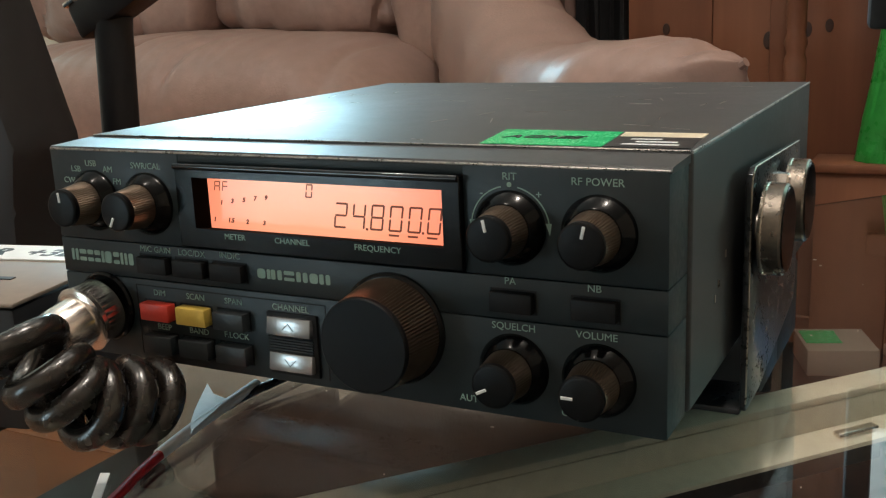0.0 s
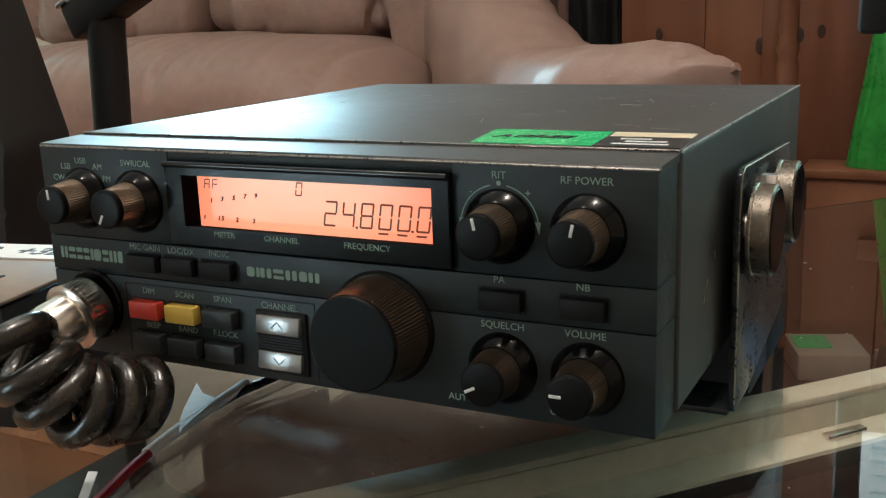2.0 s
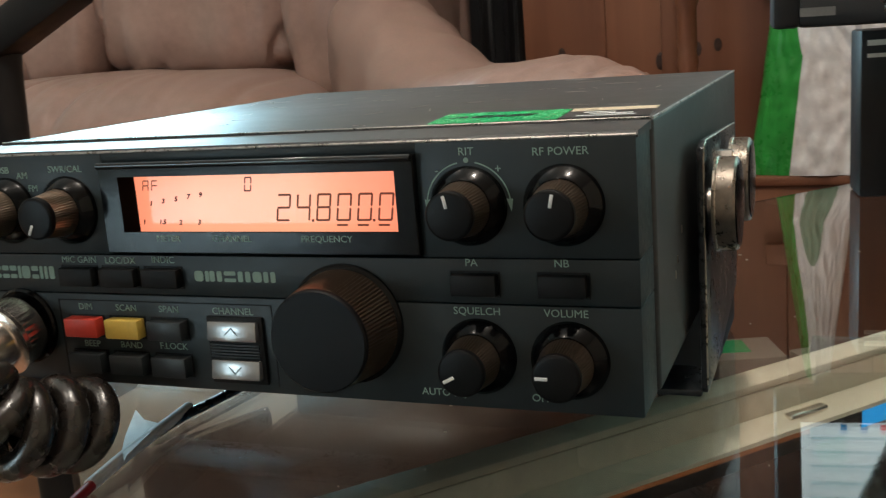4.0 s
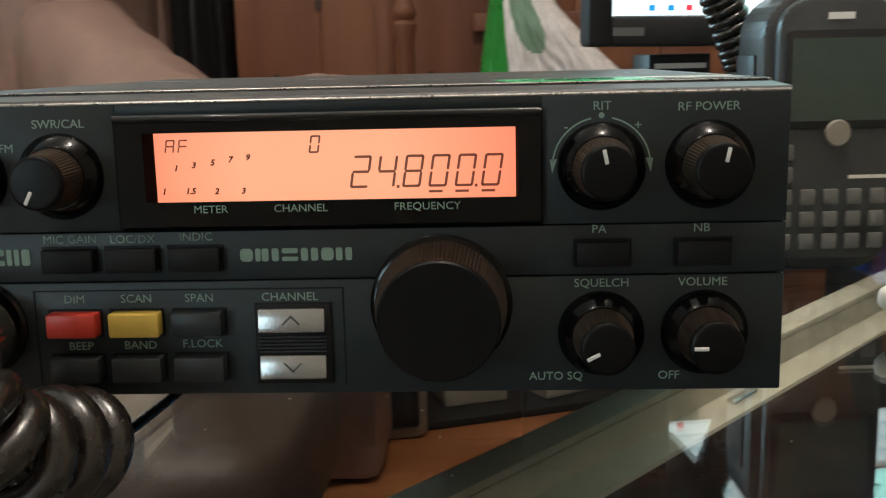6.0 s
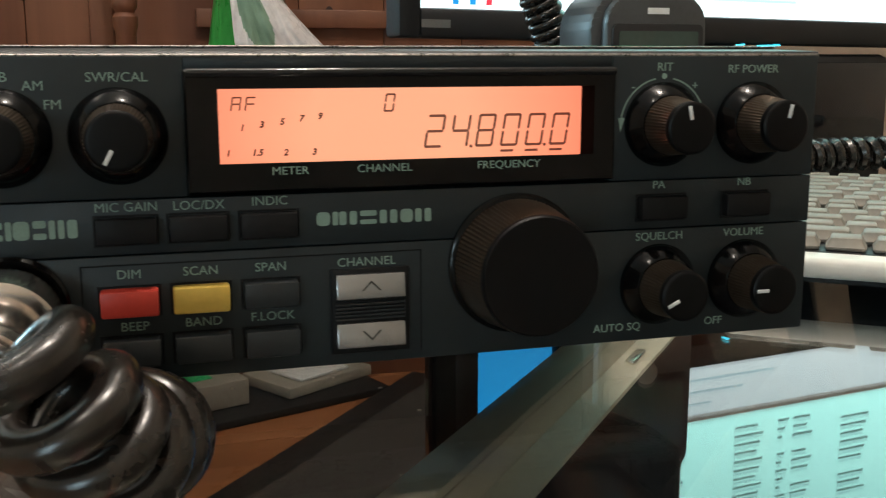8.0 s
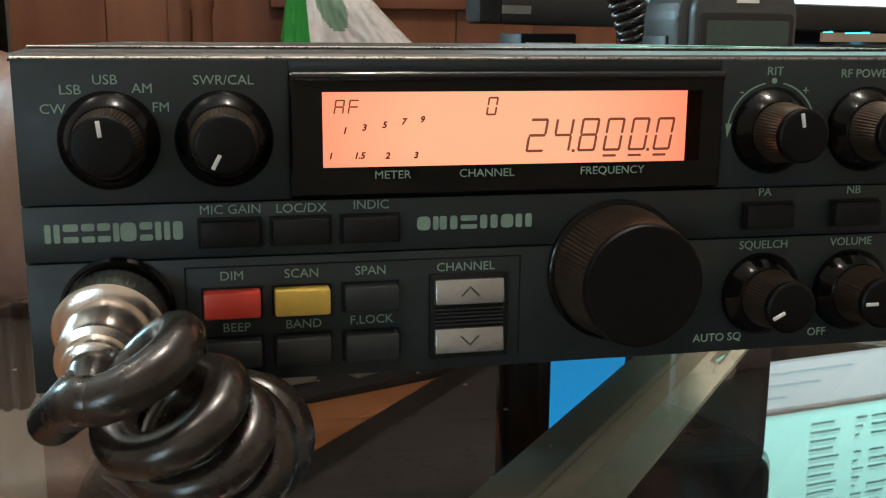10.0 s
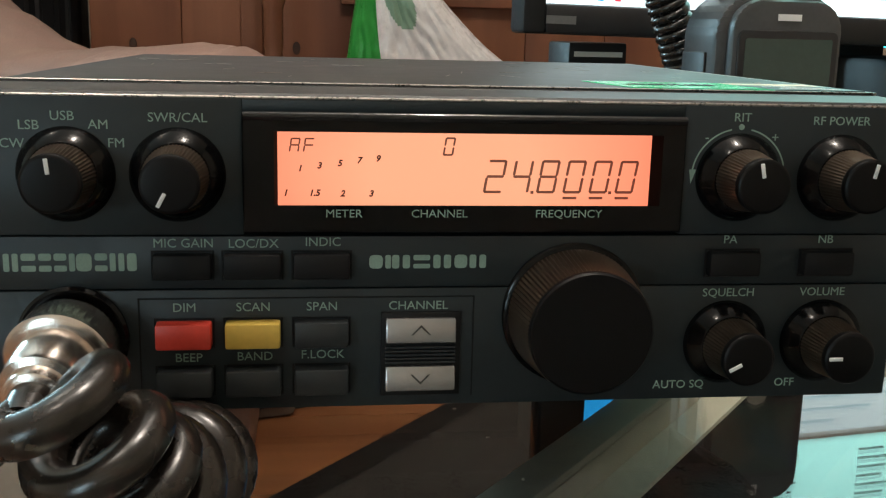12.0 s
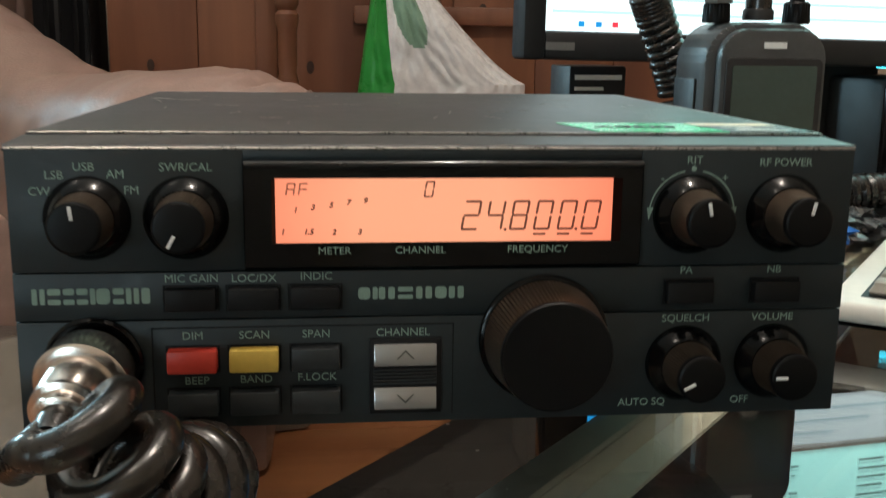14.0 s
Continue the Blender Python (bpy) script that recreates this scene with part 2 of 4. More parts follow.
def turned(profile, seg=48, flute=0.0, flute_from=None):
    """A turned body round -y from (radius, distance along -y) pairs; flute gives knurling between two profile rows."""
    bm = bmesh.new()
    rings = []
    for k, (r, d) in enumerate(profile):
        ring = []
        for i in range(seg):
            a = 2 * math.pi * i / seg
            rr = r + (flute * (1 if i % 2 else -1) if flute_from and flute_from[0] <= k <= flute_from[1] else 0)
            ring.append(bm.verts.new((rr * math.cos(a), -d, rr * math.sin(a))))
        rings.append(ring)
    for a, b in zip(rings, rings[1:]):
        for i in range(seg):
            bm.faces.new((a[i], a[(i + 1) % seg], b[(i + 1) % seg], b[i]))
    bm.faces.new(rings[0])
    bm.faces.new(list(reversed(rings[-1])))
    bmesh.ops.recalc_face_normals(bm, faces=bm.faces)
    return bm


def moved(bm, m):
    bmesh.ops.transform(bm, matrix=m, verts=bm.verts)
    return bm


def tube(points, radius, seg=12, taper=None):
    """A round tube along a polyline."""
    bm = bmesh.new()
    pts = [Vector(p) for p in points]
    rings, up = [], Vector((0.13, 0.21, 0.97))
    for k, p in enumerate(pts):
        t = (pts[min(k + 1, len(pts) - 1)] - pts[max(k - 1, 0)]).normalized()
        u = (up - t * up.dot(t)).normalized()
        up = u
        w = t.cross(u)
        rr = radius * (taper(k / (len(pts) - 1)) if taper else 1)
        rings.append([bm.verts.new(p + rr * (math.cos(2 * math.pi * i / seg) * u + math.sin(2 * math.pi * i / seg) * w)) for i in range(seg)])
    for a, b in zip(rings, rings[1:]):
        for i in range(seg):
            bm.faces.new((a[i], a[(i + 1) % seg], b[(i + 1) % seg], b[i]))
    bm.faces.new(rings[0])
    bm.faces.new(list(reversed(rings[-1])))
    bmesh.ops.recalc_face_normals(bm, faces=bm.faces)
    return bm


def smooth_path(ctrl, n):
    """Catmull-Rom through the control points."""
    c = [Vector(p) for p in ctrl]
    c = [c[0] * 2 - c[1]] + c + [c[-1] * 2 - c[-2]]
    out = []
    m = len(c) - 3
    for k in range(n + 1):
        s = min(k / n * m, m - 1e-6)
        i, f = int(s), s - int(s)
        p0, p1, p2, p3 = c[i:i + 4]
        out.append(0.5 * ((2 * p1) + (p2 - p0) * f + (2 * p0 - 5 * p1 + 4 * p2 - p3) * f * f + (3 * p1 - p0 - 3 * p2 + p3) * f ** 3))
    return out


def coil_points(axis, turns, radius, per=22, grow=None, phase=0.0, hand=1):
    """A helix wound round a smooth axis."""
    n = int(turns * per)
    ax = smooth_path(axis, n)
    up, out = Vector((0.2, 0.3, 0.93)), []
    for k in range(n + 1):
        t = (ax[min(k + 1, n)] - ax[max(k - 1, 0)]).normalized()
        u = (up - t * up.dot(t)).normalized()
        up = u
        w = t.cross(u)
        a = hand * 2 * math.pi * k / per + phase
        r = radius * (grow(k / n) if grow else 1)
        out.append(ax[k] + r * (math.cos(a) * u + math.sin(a) * w))
    return out


def plate(poly, axis, a, b, bevel=0.0):
    """A flat plate: polygon in the plane across an axis (0, 1 or 2), from a to b along it."""
    bm = bmesh.new()

    def put(p, d):
        v = [0, 0, 0]
        o = [i for i in range(3) if i != axis]
        v[o[0]], v[o[1]], v[axis] = p[0], p[1], d
        return bm.verts.new(v)
    f = [put(p, a) for p in poly]
    g = [put(p, b) for p in poly]
    bm.faces.new(f)
    bm.faces.new(list(reversed(g)))
    n = len(poly)
    for i in range(n):
        bm.faces.new((f[i], f[(i + 1) % n], g[(i + 1) % n], g[i]))
    bmesh.ops.recalc_face_normals(bm, faces=bm.faces)
    if bevel:
        bmesh.ops.bevel(bm, geom=list(bm.edges), offset=bevel, segments=2, affect="EDGES", profile=0.5)
    return bm


def rounded(x0, x1, z0, z1, r, n=5):
    pts = []
    for cx, cz, a0 in ((x1 - r, z1 - r, 0), (x0 + r, z1 - r, 90), (x0 + r, z0 + r, 180), (x1 - r, z0 + r, 270)):
        for k in range(n + 1):
            a = radians(a0 + 90 * k / n)
            pts.append((cx + r * math.cos(a), cz + r * math.sin(a)))
    return pts


def lettering(text, at, height, material, parent, turn=(90, 0, 0), stretch=1.0, shear=0.0, thick=0.00006, bold=0.0, name="lettering"):
    cu = bpy.data.curves.new(name, "FONT")
    cu.body, cu.size, cu.align_x, cu.align_y, cu.shear = text, height * 1.38, "CENTER", "CENTER", shear
    cu.extrude, cu.offset, cu.resolution_u = thick, bold, 3
    tmp = bpy.data.objects.new("tmp_text", cu)
    scene.collection.objects.link(tmp)
    me = bpy.data.meshes.new_from_object(tmp.evaluated_get(bpy.context.evaluated_depsgraph_get()))
    bpy.data.objects.remove(tmp)
    me.transform(Matrix.Diagonal((stretch, 1, 1, 1)))
    me.name = name
    me.materials.clear()
    me.materials.append(material)
    ob = new(name, me)
    ob.matrix_world = pose(*at, *turn)
    ob.parent = parent
    return ob


# ---- room shell ----
X0, X1, Y0, Y1, ZT = -2.6, 2.2, -2.2, 2.1, 1.95
W = 0.1


def struct(name, bm, material, label, category):
    return tagged(mesh_from(name, bm, material), label, category, kind="structure")


fl = struct("floor", box_bm(X0, X1, Y0, Y1, FLOOR - 0.06, FLOOR - 0.02), M_DARK, "orange pine board floor of the room", "floor")
struct("ceiling", box_bm(X0 - W, X1 + W, Y0 - W, Y1 + W, ZT, ZT + 0.1), M_CEIL, "white painted flat ceiling", "ceiling")
struct("wall_east", box_bm(X1, X1 + W, Y0, Y1 - 0.002, FLOOR - 0.06, ZT - 0.002), M_WALL, "plain cream painted wall", "wall")


def wall_with_hole(name, horizontal, at, lo, hi, h0, h1, z0, z1):
    bm = bmesh.new()
    spans = ((lo, h0, FLOOR - 0.06, ZT - 0.002), (h1, hi, FLOOR - 0.06, ZT - 0.002), (h0, h1, FLOOR - 0.06, z0), (h0, h1, z1, ZT - 0.002))
    for a, b, c, d in spans:
        if horizontal:
            box(bm, a, b, at - W, at, c, d)
        else:
            box(bm, at - W, at, a, b, c, d)
    return struct(name, bm, M_WALL, "cream painted wall with a window opening", "wall")


struct("wall_west", box_bm(X0 - W, X0, Y0, Y1 - 0.002, FLOOR - 0.06, ZT - 0.002), M_WALL, "plain cream painted wall", "wall")
wall_with_hole("wall_north", True, Y1 + W, X0 - W, X1 + W, -2.26, -1.40, 0.46, 0.83)
wall_with_hole("wall_south", True, Y0, X0 - W, X1 + W, -1.95, -0.95, 0.05, 0.5)


def window(name, horizontal, at, h0, h1, z0, z1):
    e = thing(name, (0, 0, 0), "white framed window with bright daylight behind it", "window", kind="structure")
    t = 0.05
    rows = ((h0, h0 + t, z0, z1), (h1 - t, h1, z0, z1), (h0 + t, h1 - t, z0, z0 + t), (h0 + t, h1 - t, z1 - t, z1))
    for a, b, c, d in rows:
        bm = box_bm(a, b, at - 0.08, at - 0.03, c, d, bevel=0.004) if horizontal else box_bm(at - 0.08, at - 0.03, a, b, c, d, bevel=0.004)
        part("window_frame", bm, M_SHADEP, e)
    a, b = h0 + t, h1 - t
    bm = box_bm(a, b, at - 0.062, at - 0.056, z0 + t, z1 - t) if horizontal else box_bm(at - 0.062, at - 0.056, a, b, z0 + t, z1 - t)
    part("pane", bm, M_SKYPANE, e, "bright overcast daylight pane", smooth=False)


window("window_1", True, Y1 + W, -2.26, -1.40, 0.46, 0.83)
window("window_2", True, Y0, -1.95, -0.95, 0.05, 0.5)

# ceiling spots
for s in SPOTS:
    e = thing("ceiling_spot", (s[0], s[1], ZT), "small round warm ceiling spotlight", "lamp", "ceiling spots")
    part("ring", moved(turned([(0.045, 0), (0.045, 0.01), (0.036, 0.014), (0.034, 0.004)], 32), pose(0, 0, 0, 90)), M_CHROME, e)
    part("bulb", moved(turned([(0.033, 0.002), (0.031, 0.006), (0.02, 0.01)], 24), pose(0, 0, 0, 90)), glowing("warm_bulb", (1.0, 0.75, 0.5), 12), e)


# ---- the transceiver ----
radio = thing("radio_transceiver", (0, 0, 0), "black desktop radio transceiver with glowing orange display", "radio")
X, ZB, ZP = 0.095, 0.0365, 0.1
# front moulding, three stepped bands with fine joints
part("lower_panel", box_bm(-X, X, 0.0, 0.0168, ZB, 0.06195, bevel=0.0004), M_PANEL, radio, "dark green-black painted front panel")
part("middle_panel", box_bm(-X, X, 0.0, 0.0168, 0.0622, 0.07285, bevel=0.00025), M_PANEL, radio)
part("upper_panel", box_bm(-X, -0.0452, 0.0, 0.0168, 0.0731, ZP, bevel=0.00025), M_PANEL, radio)
part("upper_panel", box_bm(0.0442, X, 0.0, 0.0168, 0.0731, ZP, bevel=0.00025), M_PANEL, radio)
part("brow_panel", box_bm(-0.0453, 0.0443, 0.0002, 0.0168, 0.0975, ZP - 0.0001, bevel=0.0003), M_PANEL, radio)
part("display_back", box_bm(-0.0453, 0.0443, 0.0060, 0.0167, 0.0732, 0.0976), M_PANEL, radio)
part("joint_filler", box_bm(-X + 0.001, X - 0.001, 0.006, 0.0175, ZB + 0.001, ZP - 0.001), M_KEYDARK, radio, smooth=False)
part("front_rim", plate([(0.0003, ZP - 0.0004), (0.0002, ZP + 0.0001), (0.0009, ZP + 0.0010), (0.0168, 0.1016), (0.0168, ZP - 0.0004)], 0, -X - 0.0004, X + 0.0004), M_CASE, radio, "thin top rim with bright edge lines")
bm = box_bm(-X - 0.0008, X + 0.0008, 0.0176, 0.206, ZB, 0.1022, bevel=0.0012, seg=3)
part("case", bm, M_CASE, radio, "worn black sheet-metal cover with fine scratches")
# thin metal tubes draw the glints along the rim and cover edges
part("edge_glint", tube([(-X, 0.0005, ZP + 0.0002), (X, 0.0005, ZP + 0.0002)], 0.00034, 8), M_RIM, radio, "thin bright metal line drawn for the glint along the edge")
part("edge_glint", tube([(-X, 0.0180, 0.1021), (X, 0.0180, 0.1021)], 0.00022, 8), M_RIM, radio)
part("edge_glint", tube([(X + 0.0006, 0.0180, 0.1019), (X + 0.0006, 0.2055, 0.1019)], 0.00035, 8), M_RIM, radio)
# dents on the front rim
for dx in (0.049, 0.0125):
    part("nick", moved(turned([(0.0011, 0), (0.0009, 0.0003)], 10), pose(dx, 0.0014, ZP + 0.0006, 90)), M_STEELE, radio)

# display bezel
bm = bmesh.new()
bx0, bx1, bz0, bz1 = -0.0452, 0.0442, 0.0738, 0.0974
lx0, lx1, lz0, lz1 = -0.0391, 0.0393, 0.0794, 0.0939
DX0, DX1, DZ0, DZ1 = -0.0386, 0.0389, 0.0781, 0.0936
BF, BB = -0.0019, 0.0058
fo = [bm.verts.new((x, BF, z)) for x, z in ((bx0 + 0.0003, bz0 + 0.0003), (bx1 - 0.0003, bz0 + 0.0003), (bx1 - 0.0003, bz1 - 0.0003), (bx0 + 0.0003, bz1 - 0.0003))]
so = [bm.verts.new((x, BF + 0.0003, z)) for x, z in ((bx0, bz0), (bx1, bz0), (bx1, bz1), (bx0, bz1))]
bo = [bm.verts.new((x, BB, z)) for x, z in ((bx0, bz0), (bx1, bz0), (bx1, bz1), (bx0, bz1))]
fi = [bm.verts.new((x, BF, z)) for x, z in ((lx0, lz0), (lx1, lz0), (lx1, lz1), (lx0, lz1))]
bi = [bm.verts.new((x, BB, z)) for x, z in ((DX0, DZ0), (DX1, DZ0), (DX1, DZ1), (DX0, DZ1))]
for k in range(4):
    m = (k + 1) % 4
    bm.faces.new((fo[k], fo[m], fi[m], fi[k]))
    bm.faces.new((so[k], so[m], fo[m], fo[k]))
    bm.faces.new((bo[k], bo[m], so[m], so[k]))
    bm.faces.new((fi[k], fi[m], bi[m], bi[k])).material_index = 1
bmesh.ops.recalc_face_normals(bm, faces=bm.faces)
bezel = part("display_bezel", bm, [M_GLOSS, M_WELL], radio, "glossy black bezel round the display", smooth=False)
part("bezel_lip", tube([(bx0 + 0.0004, -0.0021, bz1 - 0.0005), (bx1 - 0.0004, -0.0021, bz1 - 0.0005)], 0.0009, 20), M_SHELF, bezel)
display = part("display", box_bm(DX0, DX1, 0.0042, 0.0059, DZ0, DZ1), M_LCD, radio, "back-lit orange liquid crystal display", smooth=False)

SEGS = {"0": "abcdef", "2": "abged", "4": "fgbc", "8": "abcdefg", "R": "abcefg", "F": "aefg"}


def digit(ch, x, z, w, h, t, y=0.0041):
    """One seven-segment figure, leaning to the right."""
    g = t * 0.25
    rows = {"a": (g, w - g, h - t, h), "d": (g, w - g, 0, t), "g": (g, w - g, h / 2 - t / 2, h / 2 + t / 2), "f": (0, t, h / 2 + g, h - g),
            "b": (w - t, w, h / 2 + g, h - g), "e": (0, t, g, h / 2 - g), "c": (w - t, w, g, h / 2 - g)}
    for s in SEGS[ch]:
        x0, x1, z0, z1 = rows[s]
        bm = bmesh.new()
        k = t * 0.4
        if x1 - x0 > z1 - z0:
            pts = [(x0 + k, z0), (x1 - k, z0), (x1, (z0 + z1) / 2), (x1 - k, z1), (x0 + k, z1), (x0, (z0 + z1) / 2)]
        else:
            pts = [(x0, z0 + k), ((x0 + x1) / 2, z0), (x1, z0 + k), (x1, z1 - k), ((x0 + x1) / 2, z1), (x0, z1 - k)]
        vs = [bm.verts.new((x + px + 0.16 * pz, y, z + pz)) for px, pz in pts]
        bm.faces.new(vs)
        part("digit_segment", bm, M_SEG, display, smooth=False)


x = 0.00325
for ch in "248000":
    digit(ch, x, 0.0810, 0.0040, 0.0070, 0.00056)
    x += 0.00562
for dx in (0.0134, 0.0301):
    part("decimal_point", box_bm(dx, dx + 0.0006, 0.0040, 0.0043, 0.0809, 0.0815), M_SEG, display, smooth=False)
for k in (3, 4, 5):
    ux = 0.00365 + 0.00562 * k
    part("underscore", box_bm(ux - 0.0002, ux + 0.0027, 0.0040, 0.0043, 0.0798, 0.0803), M_SEG, display, smooth=False)
digit("0", -0.0053, 0.0887, 0.0022, 0.0038, 0.0004)
digit("R", -0.0364, 0.0892, 0.0020, 0.0029, 0.00032)
digit("F", -0.0336, 0.0892, 0.0020, 0.0029, 0.00032)
for txt, tx, tz in (("1", -0.0342, 0.0859), ("3", -0.0303, 0.0865), ("5", -0.0262, 0.0870), ("7", -0.0223, 0.0876), ("9", -0.0185, 0.0880),
                    ("1", -0.0371, 0.0809), ("1.5", -0.0313, 0.0809), ("2", -0.0256, 0.0808), ("3", -0.0198, 0.0808)):
    lettering(txt, (tx, 0.0041, tz), 0.0013, M_SEG, display, shear=0.25, bold=0.00006)
for txt, tx, tz, hh in (("METER", -0.0255, 0.0777, 0.00165), ("CHANNEL", -0.0064, 0.0777, 0.00165), ("FREQUENCY", 0.0202, 0.0777, 0.00165)):
    lettering(txt, (tx, -0.00195, tz), hh, M_PRINT, bezel, stretch=1.08)
for txt, tx, tz in (("CW", -0.0882, 0.0909), ("LSB", -0.0850, 0.0944), ("USB", -0.0788, 0.0962), ("AM", -0.0722, 0.0946), ("FM", -0.0690, 0.0911),
                    ("SWR/CAL", -0.0574, 0.0961), ("MIC GAIN", -0.0570, 0.0714), ("LOC/DX", -0.0434, 0.0713), ("INDIC", -0.0296, 0.0716),
                    ("DIM", -0.0572, 0.0582), ("SCAN", -0.0436, 0.0582), ("SPAN", -0.0298, 0.0582), ("BEEP", -0.0566, 0.0477), ("BAND", -0.0434, 0.0478),
                    ("F.LOCK", -0.0297, 0.0480), ("CHANNEL", -0.0101, 0.0582), ("RIT", 0.0566, 0.0976), ("RF POWER", 0.0784, 0.0971),
                    ("PA", 0.0561, 0.0719), ("NB", 0.0775, 0.0719), ("SQUELCH", 0.0567, 0.0603), ("VOLUME", 0.0780, 0.0603), ("AUTO SQ", 0.0470, 0.0398), ("OFF", 0.0712, 0.0398)):
    lettering(txt, (tx, -0.00006, tz), 0.00185, M_PRINT, radio, stretch=1.04)
lettering("-", (0.0492, -0.00006, 0.0935), 0.002, M_PRINT, radio)
lettering("+", (0.0640, -0.00006, 0.0935), 0.002, M_PRINT, radio)


# maker's marks as plain shapes
def mark(x0, x1, z0, z1, shapes, label):
    """A row of plain blocks; a slotted block has a dark bar through it."""
    e = part("maker_mark", box_bm(x0, x1, 0.00005, 0.0002, z0, z1), M_PANEL, radio, label, smooth=False)
    total, a = sum(w for w, _ in shapes), x0
    for w, kind in shapes:
        w = w / total * (x1 - x0)
        b, m, g = a + w * 0.84, (z0 + z1) / 2, (z1 - z0) * 0.17
        rows = [(a, b, z0, z1)]
        if kind == "two":
            rows = [(a, b, z0, m - g), (a, b, m + g * 0.6, z1)]
        elif kind == "twin":
            rows = [(a, a + w * 0.34, z0, z1), (a + w * 0.50, b, z0, z1)]
        for r in rows:
            part("mark_block", plate(rounded(*r, min(r[1] - r[0], r[3] - r[2]) * 0.28, 2), 1, -0.00012, 0.0002), M_PRINT, e, smooth=False)
        a += w


mark(-0.0912, -0.0657, 0.0659, 0.0695, ((3, "twin"), (3, "two"), (2.6, "two"), (2.6, "two"), (1.2, "bar"), (3.2, "bar"), (2.6, "two"), (3, "twin"), (2, "bar")), "pale green maker's mark of plain blocks")
mark(-0.0203, 0.0044, 0.0661, 0.0689, ((2.4, "bar"), (1, "bar"), (3.2, "twin"), (3, "two"), (3.2, "twin"), (2.3, "bar"), (3, "twin")), "pale green model mark of plain blocks")


# arc round the tuning-offset knob
def arc(cx, cz, r, a0, a1, w, y):
    bm = bmesh.new()
    n = 18
    inner, outer = [], []
    for k in range(n + 1):
        a = radians(a0 + (a1 - a0) * k / n)
        inner.append(bm.verts.new((cx + (r - w) * math.cos(a), y, cz + (r - w) * math.sin(a))))
        outer.append(bm.verts.new((cx + r * math.cos(a), y, cz + r * math.sin(a))))
    for k in range(n):
        bm.faces.new((inner[k], inner[k + 1], outer[k + 1], outer[k]))
    bmesh.ops.recalc_face_normals(bm, faces=bm.faces)
    return bm


CR = (0.0565, 0.0852)
for a0, a1 in ((5, 78), (102, 175)):
    part("scale_arc", arc(*CR, 0.0103, a0, a1, 0.00032, -0.00012), M_PRINT, radio, smooth=False)
for sx in (-1, 1):
    bm = bmesh.new()
    vs = [bm.verts.new((CR[0] + sx * px, -0.00012, CR[1] + pz)) for px, pz in ((0.0092, 0.0016), (0.0107, 0.0016), (0.0102, -0.0014))]
    bm.faces.new(vs)
    part("scale_wedge", bm, M_PRINT, radio, smooth=False)
part("scale_dot", moved(turned([(0.00062, 0), (0.0006, 0.00012)], 16), pose(CR[0], 0, 0.0957)), M_PRINT, radio)

# rotary knobs
small_skirt = [(0.0092, 0.0), (0.0092, 0.0007), (0.0088, 0.0014), (0.0071, 0.0036), (0.0066, 0.0040)]
small_grip = [(0.0064, 0.0034), (0.0063, 0.0040), (0.0054, 0.0112), (0.0053, 0.0115)]
small_cap = [(0.0052, 0.0111), (0.0055, 0.0116), (0.0055, 0.0130), (0.0052, 0.0133), (0.0047, 0.0134)]


def knob(cx, cz, angle):
    e = part("knob", moved(turned(small_skirt, 56), pose(cx, 0, cz)), M_GLOSS, radio, "black rotary knob with knurled grip and white pointer")
    part("grip", moved(turned(small_grip, 112, 0.00013, (1, 2)), pose(cx, 0, cz)), M_GRIP, e)
    part("cap", moved(turned(small_cap, 56), pose(cx, 0, cz)), M_KNOB, e)
    part("pointer", moved(box_bm(0.0018, 0.0047, -0.01365, -0.0130, -0.00038, 0.00038, bevel=0.0001), pose(cx, 0, cz, 0, -angle, 0)), M_WHITE, e)
    return e


for cx, cz, ang in ((-0.0785, 0.0851, 96), (-0.0576, 0.0851, 242), (0.0565, 0.0852, 102), (0.0788, 0.0852, 78), (0.0566, 0.0494, 207), (0.0785, 0.0494, 180)):
    knob(cx, cz, ang)
MX, MZ = 0.0226, 0.0562
mk = part("tuning_knob", moved(turned([(0.0152, 0), (0.0152, 0.0008), (0.0147, 0.0012), (0.0130, 0.0013)], 72), pose(MX, 0, MZ)), M_GLOSS, radio, "large black knurled tuning knob")
part("grip", moved(turned([(0.0140, 0.0012), (0.0139, 0.0018), (0.0125, 0.0138), (0.0124, 0.0142)], 190, 0.00026, (1, 2)), pose(MX, 0, MZ)), M_GRIP, mk)
part("cap", moved(turned([(0.0123, 0.0138), (0.0126, 0.0145), (0.0125, 0.0154), (0.0121, 0.0158)], 72), pose(MX, 0, MZ)), M_KNOB, mk)


# push buttons
def button(x0, x1, z0, z1, depth, material, label):
    e = part("push_button", box_bm(x0, x1, -depth, 0.0015, z0, z1, bevel=0.0005), material, radio, label)
    bm = bmesh.new()
    g = 0.0005
    box(bm, x0 - g, x0 - 0.0001, -0.00015, 0.0006, z0 - g, z1 + g)
    box(bm, x1 + 0.0001, x1 + g, -0.00015, 0.0006, z0 - g, z1 + g)
    box(bm, x0, x1, -0.00013, 0.0006, z1 + 0.0001, z1 + g)
    box(bm, x0, x1, -0.00013, 0.0006, z0 - g, z0 - 0.0001)
    part("button_well", bm, M_KEYDARK, e, smooth=False)
    return e


